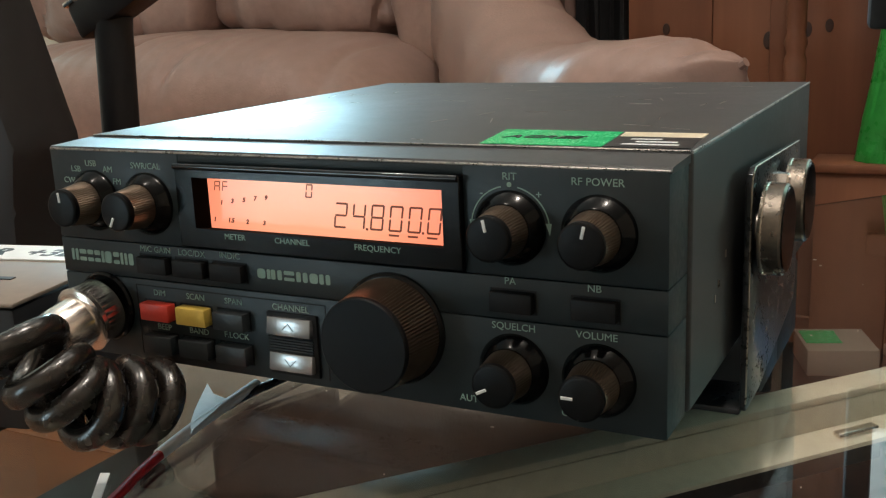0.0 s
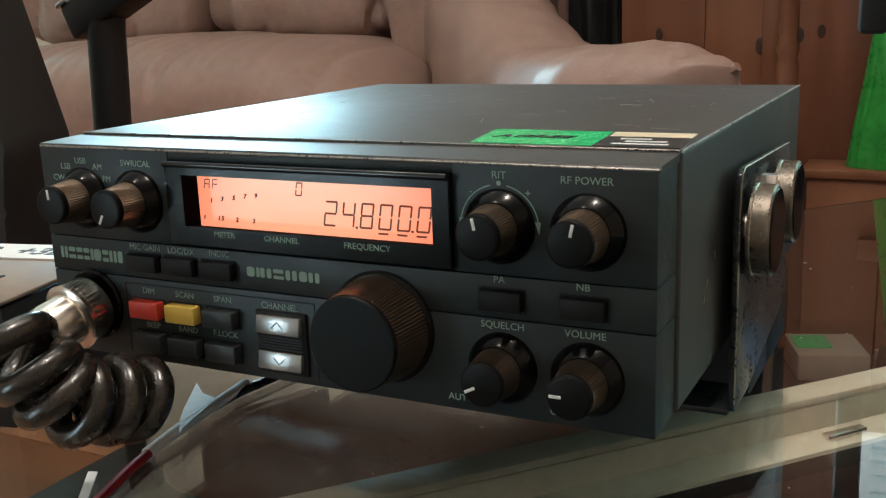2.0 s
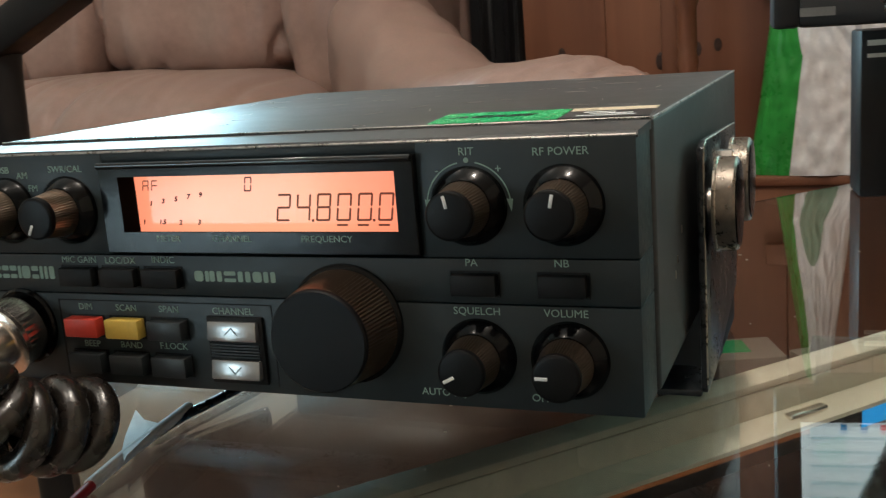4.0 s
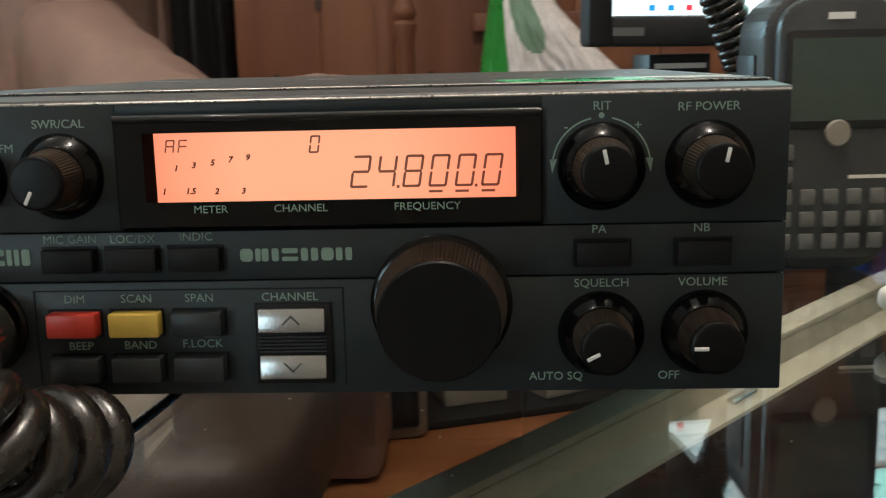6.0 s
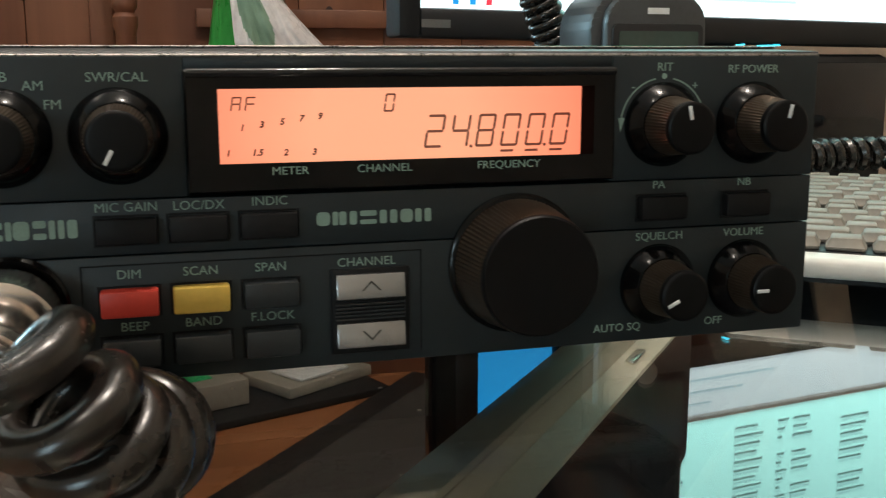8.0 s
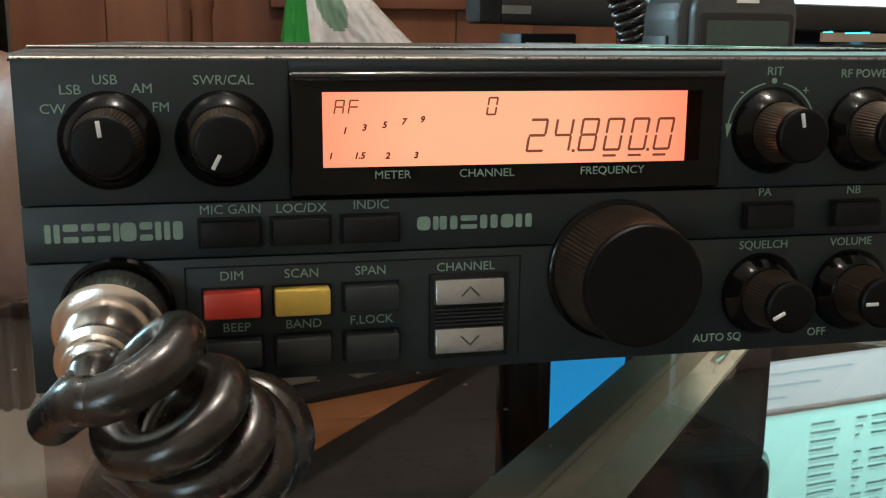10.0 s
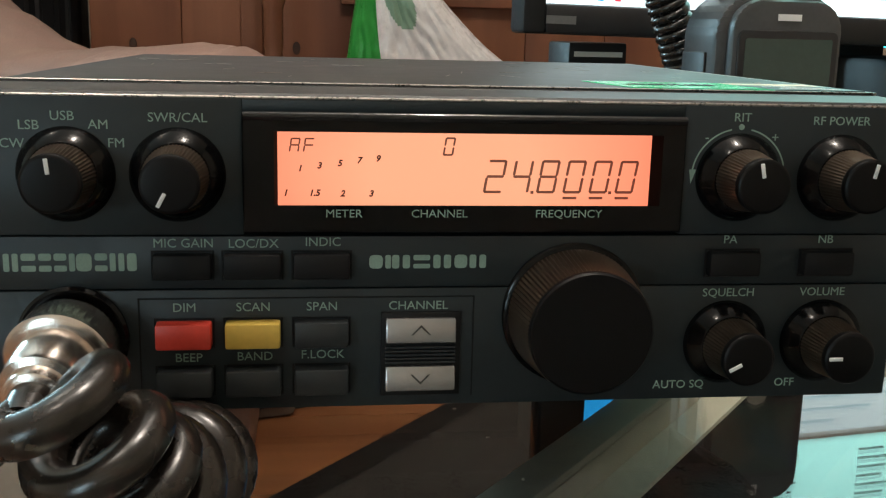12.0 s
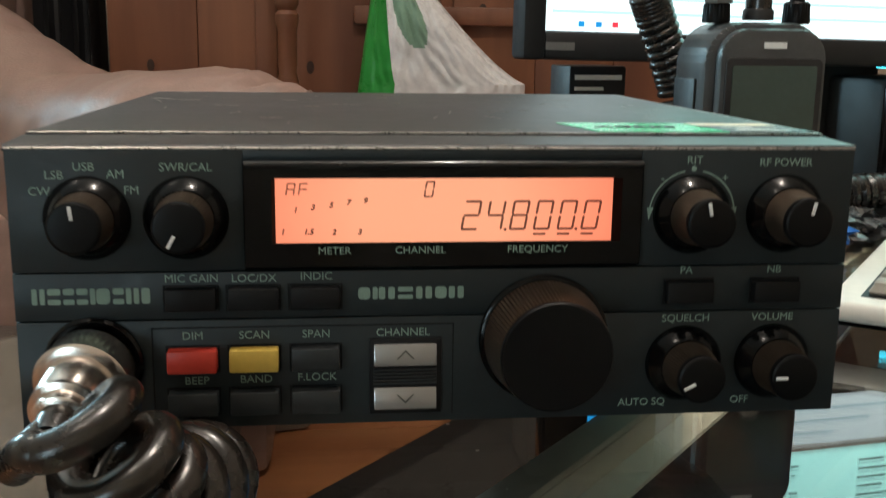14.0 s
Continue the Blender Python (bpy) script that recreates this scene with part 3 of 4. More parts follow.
for k, bx in enumerate((-0.0630, -0.0494, -0.0357)):
    button(bx + 0.0002, bx + 0.0114, 0.0644, 0.0695, 0.0026, M_KEYDARK, "black push button")
    button(bx + 0.0003, bx + 0.0112, 0.0503, 0.0556, 0.0034, (M_RED, M_YEL, M_KEY)[k], ("red push button", "yellow push button", "dark grey push button")[k])
    button(bx + 0.0003, bx + 0.0112, 0.0402, 0.0457, 0.0034, M_KEY, "dark grey push button")
for bx in (0.0512, 0.0722):
    button(bx, bx + 0.0112, 0.0643, 0.0695, 0.0024, M_KEYDARK, "black push button")
frame_b = part("channel_key_frame", box_bm(-0.0178, -0.0012, -0.0010, 0.001, 0.0390, 0.0570, bevel=0.0003), M_KEYDARK, radio)


def KT(z0):
    """The channel keys lean back a little."""
    return pose(0, 0, z0 + 0.0026, -9)


for z0, up in ((0.0505, True), (0.0402, False)):
    e = part("channel_key", moved(box_bm(-0.0169, -0.0024, -0.0026, 0.0012, -0.0026, 0.0026, bevel=0.0004), KT(z0)), M_SILVER, radio, "grey metal channel key with an arrow")
    s = 1 if up else -1
    zc = z0 + 0.0026
    bm = bmesh.new()
    pts = [(-0.0021, -0.0009 * s), (-0.00165, -0.0009 * s), (0, 0.0007 * s), (0.00165, -0.0009 * s), (0.0021, -0.0009 * s), (0, 0.0012 * s)]
    vs = [bm.verts.new((-0.00965 + px, -0.00266, pz)) for px, pz in pts]
    bm.faces.new(vs[:3] + [vs[5]])
    bm.faces.new([vs[2], vs[3], vs[4], vs[5]])
    part("arrow", moved(bm, KT(z0)), M_DARK, e, smooth=False)
for k in range(5):
    part("rib", box_bm(-0.0169, -0.0024, -0.0017, -0.0008, 0.0463 + k * 0.0008, 0.0467 + k * 0.0008), M_KEY, frame_b, smooth=False)
# fine frame lines round the key field
for a in ((-0.0662, -0.0659, 0.0385, 0.0602), (0.0013, 0.0016, 0.0385, 0.0602), (-0.0662, 0.0016, 0.0600, 0.0603)):
    part("joint", box_bm(a[0], a[1], -0.00012, 0.0003, a[2], a[3]), M_KEYDARK, radio, smooth=False)

# microphone socket
sock = part("microphone_socket", moved(turned([(0.0108, 0), (0.0108, 0.0008), (0.0102, 0.0014), (0.0090, 0.0014)], 56), pose(-0.0788, 0, 0.0522)), M_GLOSS, radio, "black microphone socket ring")

# stickers on the cover
ZS = 0.1024
bm = plate([(0.0395, 0.0206), (0.0727, 0.0203), (0.0697, 0.0475), (0.0350, 0.0482)], 2, ZS - 0.0004, ZS)
part("green_sticker", bm, M_GREEN, radio, "fluorescent green sticker", smooth=False)
lettering("AGREE", (0.0520, 0.0335, ZS + 0.0001), 0.0052, M_BLACKP, radio, turn=(0, 0, 0), stretch=1.0, shear=0.2, bold=0.0001)
part("black_sticker", plate([(0.0727, 0.0205), (0.0945, 0.0205), (0.0930, 0.0385), (0.0716, 0.0385)], 2, ZS - 0.0004, ZS), M_BLACKP, radio, "black approval sticker", smooth=False)
part("foil_strip", plate([(0.0715, 0.0387), (0.0930, 0.0387), (0.0925, 0.0475), (0.0703, 0.0475)], 2, ZS - 0.0004, ZS), M_GOLD, radio, "cream foil strip", smooth=False)
bm = bmesh.new()
for k, (a, b) in enumerate(((0.0762, 0.0905), (0.0785, 0.0890), (0.0760, 0.0840))):
    box(bm, a, b, 0.0240 + k * 0.0045, 0.0258 + k * 0.0045, ZS, ZS + 0.00008)
part("print_bar", bm, M_WHITE, radio, smooth=False)

# scratches on the cover
for k in range(46):
    sx, sy, a, ln = random.uniform(-0.088, 0.088), random.uniform(0.025, 0.2), random.uniform(-25, 25) + random.choice((0, 0, 90)), random.uniform(0.001, 0.006)
    part("scratch", moved(box_bm(-ln, ln, -0.00012, 0.00012, 0.1021, 0.10226), pose(sx, sy, 0, 0, 0, a)), M_STEELE, radio, smooth=False)

# mounting bracket
BRZ = 0.018           # lower end of the bracket
arm = [(0.0640, BRZ + 0.003), (0.0655, BRZ + 0.0012), (0.086, BRZ + 0.0012), (0.1490, 0.030), (0.1515, 0.034), (0.1515, 0.0830), (0.1485, 0.0870), (0.0690, 0.0905), (0.0655, 0.0890), (0.0640, 0.0860)]
br = part("mounting_bracket", plate(arm, 0, 0.0990, 0.1008, bevel=0.0004), M_STEEL, radio, "black steel mounting bracket with bright edge lines")
part("bracket_arm", plate(arm, 0, -0.1008, -0.0990, bevel=0.0004), M_STEEL, br)
# highlight along the arm's edge, drawn as a thin steel tube
part("edge_glint", tube([(0.1008, 0.0641, BRZ + 0.004), (0.1008, 0.0641, 0.0858), (0.1008, 0.0657, 0.0889), (0.1008, 0.0692, 0.0905), (0.1008, 0.148, 0.0871)], 0.00025, 6), M_STEELE, br)
bm = box_bm(-0.0992, 0.0992, 0.064, 0.086, BRZ + 0.0002, BRZ + 0.0022, bevel=0.0006)
part("bracket_foot", bm, M_STEEL, br)
fk = 0
for ky, kz in ((0.0745, 0.0720), (0.1160, 0.0725)):
    kn = part("thumb_screw", moved(turned([(0.0126, 0), (0.0131, 0.0006), (0.0131, 0.0056), (0.0126, 0.0062)], 72, 0.00012, (1, 2)), pose(0.1028, ky, kz, 0, 0, 90)), M_SCREW, br, "black steel thumb screw")
    part("face", moved(turned([(0.0122, 0.0061), (0.0120, 0.0066), (0.0060, 0.0067)], 48), pose(0.1028, ky, kz, 0, 0, 90)), M_GLOSS, kn, "black screw face")
    part("screw_collar", moved(turned([(0.0045, -0.003), (0.0045, 0.001)], 28), pose(0.1028, ky, kz, 0, 0, 90)), M_CHROME, kn)
    part("rim", moved(turned([(0.0133, 0.0001), (0.0134, 0.0008), (0.0131, 0.0012)], 56), pose(0.1028, ky, kz, 0, 0, 90)), M_STEELE, kn)
part("bolt_head", moved(turned([(0.0036, -0.0035), (0.0036, 0.004), (0.003, 0.0045)], 6), pose(0.101, 0.098, 0.081, 0, 0, 90)), M_CHROME, br)
for vy in (0.043, 0.055, 0.047):
    part("vent_nick", box_bm(0.0957, 0.0960, vy, vy + 0.0012, 0.058 + (vy - 0.043) * 0.8, 0.060 + (vy - 0.043) * 0.8), M_STEELE, radio, smooth=False)

# unseen blocks, added to carry the radio and stop the screen's reflection beneath it
rest = thing("unseen_rest", (0, 0, GZ), "unseen black blocks added to carry the radio and cut off the screen's reflection", "rest")
part("side_block", box_bm(0.045, 0.0955, 0.124, 0.1555, 0.0003, 0.0363, bevel=0.004), M_DARK, rest)
part("block", box_bm(-0.090, 0.0955, 0.156, 0.198, 0.0003, 0.0363, bevel=0.004), M_DARK, rest)

# ---- microphone lead ----
lead = thing("microphone_lead", (0, 0, 0), "coiled black microphone lead with chrome plug", "cable")
PA = pose(-0.0788, -0.0018, 0.0522, 12, 0, -5) @ Matrix.Diagonal((1, 0.86, 1, 1))
plug = part("plug", moved(turned([(0.0094, 0), (0.0096, 0.0008), (0.0096, 0.0075), (0.0088, 0.0082)], 90, 0.00012, (1, 2)), PA), M_CHROME, lead, "chrome plug with knurled collar")
part("plug_body", moved(turned([(0.0085, 0.0080), (0.0103, 0.0083), (0.0104, 0.0098), (0.0096, 0.0105), (0.0080, 0.0108), (0.0078, 0.0200), (0.0076, 0.0206), (0.0076, 0.0222), (0.0062, 0.0228), (0.0060, 0.0256), (0.0052, 0.0262)], 48), PA), M_CHROME, plug)
tip = PA @ Vector((0, -0.026, 0))
part("strain_relief", moved(turned([(0.0046, 0.0255), (0.0045, 0.030), (0.0038, 0.034)], 28), PA), M_CABLE, plug)
coil_axis = smooth_path([(-0.0762, -0.0392, 0.0560), (-0.0678, -0.0355, 0.0446), (-0.0632, -0.0322, 0.0375), (-0.0600, -0.0278, 0.0332), (-0.0576, -0.0215, 0.0318), (-0.0562, -0.0145, 0.0300), (-0.0556, -0.0085, 0.0275)], 900)
cord_pts, run, turn = [], 0.0, 0.0
across = Vector((0.83, 0.02, 0.50))
for k in range(len(coil_axis) - 1):
    p, q = coil_axis[k], coil_axis[k + 1]
    d = (q - p).normalized()
    across = (across - d * across.dot(d)).normalized()
    near = d.cross(across)
    near = -near if near.y > 0 else near
    step = (q - p).length
    turn += step / (0.0138 if run < 0.0138 else 0.0079 if run < 0.04 else 0.0086)
    run += step
    wind = radians(150) - 2 * math.pi * turn
    rad = 0.0095
    if not cord_pts or turn * 30 > len(cord_pts):
        cord_pts.append(p + rad * (math.cos(wind) * across + math.sin(wind) * near))
start = smooth_path([tip + Vector((0.0006, 0.006, 0.0012)), tip, tip + Vector((-0.0028, -0.0065, -0.0018)), tip + Vector((-0.0052, -0.0125, -0.0035)), cord_pts[1], cord_pts[3]], 50)
part("cord", tube(start[:-1] + cord_pts[3:], 0.0039, 16), M_CABLE, lead)

# ---- glass table ----
RAIL = radians(49.5)
RD = Vector((math.cos(RAIL), math.sin(RAIL), 0))
RN = Vector((-math.sin(RAIL), math.cos(RAIL), 0))
TT = 49.5
table = thing("glass_table", (0, 0, 0), "low table with a clear glass top on a metal rail frame", "table")
glass = part("tabletop", moved(box_bm(-0.80, 0.95, -0.62, 0.256, GZ - 0.0045, GZ, bevel=0.0012), pose(0, 0, 0, 0, 0, TT)), M_GLASS, table, "clear greenish glass sheet", smooth=False)
glass.visible_shadow = False


def along(bm, off0, off1, z0, z1, s0=-0.9, s1=0.75, bevel=0.0008):
    box(bm, s0, s1, off0, off1, z0, z1, bevel=bevel)
    return bm


RM = pose(0, 0, 0, 0, 0, TT)
rail = part("rail", moved(along(bmesh.new(), 0.0030, 0.0155, -0.0075, -0.0046), RM), M_ALU, table, "worn beige aluminium edge rail")
part("rail_web", moved(along(bmesh.new(), 0.0031, 0.0060, -0.0205, -0.0076), RM), M_ALU, rail)
part("rail_ledge", moved(plate([(0.0029, -0.0168), (-0.0066, -0.0200), (-0.0068, -0.0214), (0.0029, -0.0206)], 0, -0.9, 0.75), RM), M_ALU, rail)
part("rail_clip", moved(along(bmesh.new(), -0.0035, 0.0005, -0.0188, -0.0168, 0.181, 0.199), RM), M_CHROME, rail)
for s0 in (-0.86, 0.70):
    part("leg", moved(along(bmesh.new(), -0.020, 0.006, FLOOR, -0.0216, s0, s0 + 0.034, bevel=0.003), RM), M_STEEL, table)
for s0 in (-0.72, 0.85):
    part("leg", moved(along(bmesh.new(), 0.20, 0.235, FLOOR, GZ - 0.0046, s0, s0 + 0.034, bevel=0.003), RM), M_STEEL, table)

# black board added below the glass to darken the view; the keyboard stands on the glass
SZ = -0.05
shelf = thing("dark_underboard", (0, 0, 0), "glossy black board added under the glass to keep the view down dark", "shelf")
part("board", moved(box_bm(-0.5, 0.72, -0.62, 0.030, SZ - 0.018, SZ, bevel=0.002), RM), M_SHELF, shelf)
for s0 in (-0.48, 0.69):
    part("hanger", moved(box_bm(s0, s0 + 0.02, -0.4, -0.05, SZ, GZ - 0.0046, bevel=0.001), RM), M_STEEL, shelf)

kb = thing("keyboard", (0.182, 0.1746, GZ), "silver keyboard unit with grey keys and a cyan light", "keyboard")
kb.matrix_world = pose(0.182, 0.1746, GZ, 0, 0, -37.7) @ Matrix.Diagonal((1.22, 1.22, 1.45, 1))
part("lower_case", box_bm(0.012, 0.40, 0.046, 0.24, 0.0003, 0.0052, bevel=0.001), M_GLOSS, kb, "black recessed foot")
part("underside", box_bm(0.003, 0.402, 0.003, 0.25, 0.0050, 0.0066), M_GLOSS, kb, "glossy black underside", smooth=False)
part("frame", box_bm(0.0, 0.405, 0.0, 0.252, 0.0064, 0.0125, bevel=0.0024, seg=4), M_KBS, kb, "silver rounded top frame")
part("key_well", box_bm(0.0105, 0.398, 0.0120, 0.243, 0.0118, 0.0127), M_DARK, kb, smooth=False)
for lx, w, h in ((0.0185, 0.0036, 0.0030),):
    part("status_light", box_bm(lx, lx + w, 0.0115, 0.0135, 0.0044 - h / 3, 0.0052), M_LED, kb, "cyan status light")


def keycap(w):
    bm = box_bm(-w / 2, w / 2, -0.0062, 0.0062, 0, 0.0042, bevel=0.0012)
    for v in bm.verts:
        if v.co.z > 0.0022:
            v.co.x *= 1 - 0.0026 / w
            v.co.y *= 0.80
    return bm


# staggered rows of keys, the end keys wider
caps = {}
for r, first in enumerate((0.019, 0.030, 0.024, 0.027, 0.021, 0.016, 0.016, 0.022, 0.026, 0.018, 0.024, 0.020, 0.028, 0.018)):
    x = 0.0115
    c = 0
    while x < 0.380:
        w = first if c == 0 else (0.044 if r == 0 and c == 3 else 0.0155)
        if w not in caps:
            caps[w] = part("key", keycap(w - 0.0018), M_KBK, kb)
            k = caps[w]
        else:
            k = new("key", caps[w].data)
            k.parent = kb
        k.location = (x + w / 2, 0.0205 + r * 0.0162, 0.0127)
        x += w
        c += 1

# ---- handheld transceiver ----
hh = thing("handheld_radio", (0.200, 0.297, GZ), "dark grey handheld radio standing upright with unlit display", "handheld radio")
hh.matrix_world = pose(0.200, 0.297, GZ, 0, 0, 3) @ Matrix.Diagonal((1.125, 1.125, 1.18, 1))
prof = rounded(-0.0302, 0.0302, 0.0, 0.1148, 0.018, 8)
part("body", plate(prof, 1, -0.006, 0.030, bevel=0.0035), M_HH, hh, "dark grey rounded casing")
part("front_cover", plate(rounded(-0.0258, 0.0262, 0.006, 0.1120, 0.013, 6), 1, -0.0135, -0.0062, bevel=0.0025), M_HH, hh, "slightly raised front cover")
part("display_frame", plate(rounded(-0.0235, 0.0235, 0.0600, 0.0995, 0.003), 1, -0.0148, -0.0130, bevel=0.0006), M_DARK, hh)
part("display", plate(rounded(-0.0205, 0.0205, 0.0635, 0.0962, 0.001), 1, -0.0152, -0.0147), M_HHLCD, hh, "grey-green unlit display")
part("maker_mark", box_bm(-0.0055, 0.0055, -0.0139, -0.0134, 0.1035, 0.1062), M_WHITE, hh, "small pale block", smooth=False)
part("side_grip", box_bm(-0.0314, -0.0300, 0.002, 0.026, 0.03, 0.09, bevel=0.0006), M_DARK, hh)
for r in range(5):
    for col in range(5 if r < 3 else 1):
        kx, kz = -0.0215 + col * 0.0100, 0.0141 + r * 0.0092
        part("key", box_bm(kx - 0.0034, kx + 0.0034, -0.0152, -0.0132, kz - 0.0033, kz + 0.0033, bevel=0.0010), M_HHKEY, hh, "small grey rubber key")
part("label_bar", box_bm(0.006, 0.024, -0.0139, -0.0134, 0.0398, 0.0412), M_KBS, hh, "small pale printed line", smooth=False)
part("call_button", moved(turned([(0.0055, 0), (0.0055, 0.0022), (0.0048, 0.003)], 32), pose(0, -0.013, 0.0585)), M_KBK, hh)
for kx, r, hgt in ((-0.018, 0.0062, 0.008), (0.0225, 0.0062, 0.009)):
    kk = part("top_knob", moved(turned([(r, 0), (r * 1.02, 0.001), (r * 0.95, hgt), (r * 0.8, hgt + 0.001)], 48, 0.0002, (1, 2)), pose(kx, 0.012, 0.1145, -90)), M_KNOB, hh, "black knurled top knob")
    part("knob_tab", moved(plate([(-0.0035, 0), (0.0035, 0), (0.0028, 0.012), (-0.0028, 0.012)], 1, -0.0012, 0.0012, bevel=0.0004), pose(kx, 0.012, 0.1145 + hgt)), M_KNOB, kk)
ant = part("antenna", tube([(0.003, 0.012, 0.116), (0.003, 0.012, 0.128), (0.003, 0.012, 0.1285), (0.003, 0.012, 0.30)], 0.0062, 20, lambda s: 1.0 if s < 0.5 else 0.75), M_CABLE, hh, "black rubber aerial")
part("aerial_ring", moved(turned([(0.0072, 0), (0.0072, 0.004), (0.0066, 0.005)], 36), pose(0.003, 0.012, 0.116, -90)), M_DARK, ant)
plug2 = part("side_plug", moved(turned([(0.0068, 0), (0.0070, 0.0008), (0.0066, 0.0060), (0.0048, 0.0066), (0.0046, 0.0100), (0.0060, 0.0104), (0.0060, 0.0150), (0.0042, 0.0156), (0.0036, 0.0300)], 6), pose(-0.018, 0.010, 0.1230, -90)), M_HHKEY, hh, "dull grey stepped plug")
part("plug_sleeve", moved(turned([(0.0043, 0.0170), (0.0046, 0.0175), (0.0046, 0.0245), (0.0040, 0.0250)], 24), pose(-0.018, 0.010, 0.1230, -90)), M_CHROME, plug2, "nickel sleeve")

hm = thing("handheld_microphone_lead", (0, 0, 0), "tightly coiled black microphone lead hanging beside the handheld radio", "cable")
ax = [(0.153, 0.347, 0.1516), (0.159, 0.350, 0.139), (0.169, 0.352, 0.1145), (0.177, 0.354, 0.0875), (0.183, 0.356, GZ + 0.0116)]
hc = coil_points(ax, 21, 0.0090, per=18, phase=0.5)
hs = smooth_path([(0.168, 0.347, 0.217), (0.154, 0.347, 0.200), (0.143, 0.347, 0.180), (0.138, 0.347, 0.164), hc[0]], 24)
part("cord", tube(hs[:-1] + hc, 0.0026, 10), M_CABLE, hm)

# thick coiled lead lying on the glass
cl = thing("coiled_cable", (0, 0, 0), "thick black coiled cable lying over the film and keyboard", "cable")
part("cord", tube(coil_points([(0.20, 0.405, 0.0310), (0.30, 0.400, 0.0305), (0.40, 0.395, 0.0350), (0.56, 0.37, 0.0365)], 46, 0.0085, per=14), 0.0036, 8), M_CABLE, cl)

# ---- monitor ----
MT = 7
mon = thing("computer_monitor", (0.11, 0.439, 0.132), "black computer monitor showing a bright white window", "monitor", turn=MT)
mon.matrix_world = pose(0.111, 0.438, 0.1315, 0, 0.7, MT)
SW, SH, BZ = 0.52, 0.30, 0.0155
bm = bmesh.new()
for a in ((-BZ, 0, -0.0185, SH + BZ), (SW, SW + BZ, -0.0185, SH + BZ), (-0.001, SW + 0.001, SH, SH + BZ), (-0.001, SW + 0.001, -0.0185, 0)):
    box(bm, a[0], a[1], -0.014, 0.012, a[2], a[3], bevel=0.003)
part("bezel", bm, M_DARK, mon, "black bezel with rounded edges")
part("back_shell", box_bm(0.012, SW + BZ - 0.002, 0.010, 0.045, -0.0165, SH + BZ - 0.003, bevel=0.008), M_DARK, mon)
scr = part("screen", box_bm(-0.0005, SW + 0.0005, -0.006, 0.009, -0.0005, SH + 0.0005), M_SCREEN, mon, "bright white screen with a pale list window", smooth=False)
part("window_area", box_bm(0.10, SW, -0.0064, -0.0058, 0.045, SH - 0.02), M_SCRPALE, scr, smooth=False)
part("title_bar", box_bm(0.10, SW, -0.0067, -0.0062, 0.040, 0.045), M_KBS, scr, smooth=False)
for r in range(28):
    for c, (a, b) in enumerate(((0.172, 0.190), (0.206, 0.216), (0.264, 0.292), (0.3065, 0.317), (0.322, 0.342), (0.372, 0.402), (0.44, 0.47))):
        if (r * 7 + c * 5) % 11 in (3, 8) and c != 2:
            continue
        part("text_bar", box_bm(a, b - 0.003 * ((r + c) % 3), -0.0068, -0.0063, 0.056 + r * 0.0072, 0.0580 + r * 0.0072), M_INK, scr, smooth=False)
for r in range(3):
    part("pale_stripe", box_bm(0.006, 0.30 - 0.03 * r, -0.0063, -0.0059, 0.0115 + r * 0.0095, 0.0135 + r * 0.0095), M_SCRROW, scr, smooth=False)
for r in range(16):
    part("pale_stripe", box_bm(0.006, 0.094 - 0.008 * (r % 3), -0.0063, -0.0059, 0.042 + r * 0.0105, 0.0445 + r * 0.0105), M_SCRROW, scr, smooth=False)
for tx in (0.024, 0.036, 0.0475):
    part("task_icon", box_bm(tx, tx + 0.004, -0.0064, -0.0058, 0.003, 0.0065), M_SCRBLUE if tx < 0.045 else M_REDLED, scr, smooth=False)
part("maker_mark", box_bm(-0.0005, 0.0190, -0.0146, -0.0138, -0.0122, -0.0072), M_HHKEY, mon, "small pale block", smooth=False)
for lx, w, h in ((0.2770, 0.0060, 0.0085), (0.2480, 0.0030, 0.0030)):
    part("status_light", box_bm(lx, lx + w, -0.012, -0.012 + 2.2 * h, -0.0191, -0.0184), M_LED, mon, "cyan status light", smooth=False)
part("stand_neck", box_bm(SW / 2 - 0.03, SW / 2 + 0.03, 0.046, 0.066, -0.126, 0.10, bevel=0.005), M_DARK, mon)
part("stand_foot", box_bm(SW / 2 - 0.11, SW / 2 + 0.11, -0.02, 0.15, -0.1313, -0.122, bevel=0.004), M_GLOSS, mon)

# dark things under the monitor
db = thing("docking_box", (0.165, 0.520, 0.018), "black box with a pale printed label under the monitor", "box", turn=8)
part("body", box_bm(-0.022, 0.022, -0.02, 0.02, -0.0178, 0.090, bevel=0.002), M_DARK, db)
part("label_strip", box_bm(-0.018, 0.018, -0.0212, -0.0198, 0.080, 0.0835), M_KBS, db, smooth=False)
part("label_strip", box_bm(-0.018, 0.004, -0.0212, -0.0198, 0.0725, 0.0750), M_KBS, db, smooth=False)
sp = thing("desk_speaker", (0.40, 0.49, 0.018), "black desk loudspeaker with glossy front edge", "loudspeaker", turn=10)
part("cabinet", box_bm(-0.045, 0.10, -0.03, 0.06, -0.0178, 0.085, bevel=0.006), M_DARK, sp)
part("front_edge", box_bm(-0.046, -0.040, -0.034, -0.028, 0.004, 0.080, bevel=0.002), M_GLOSS, sp)
part("grille", box_bm(-0.036, 0.095, -0.034, -0.029, 0.006, 0.079, bevel=0.002), M_SHELF, sp)

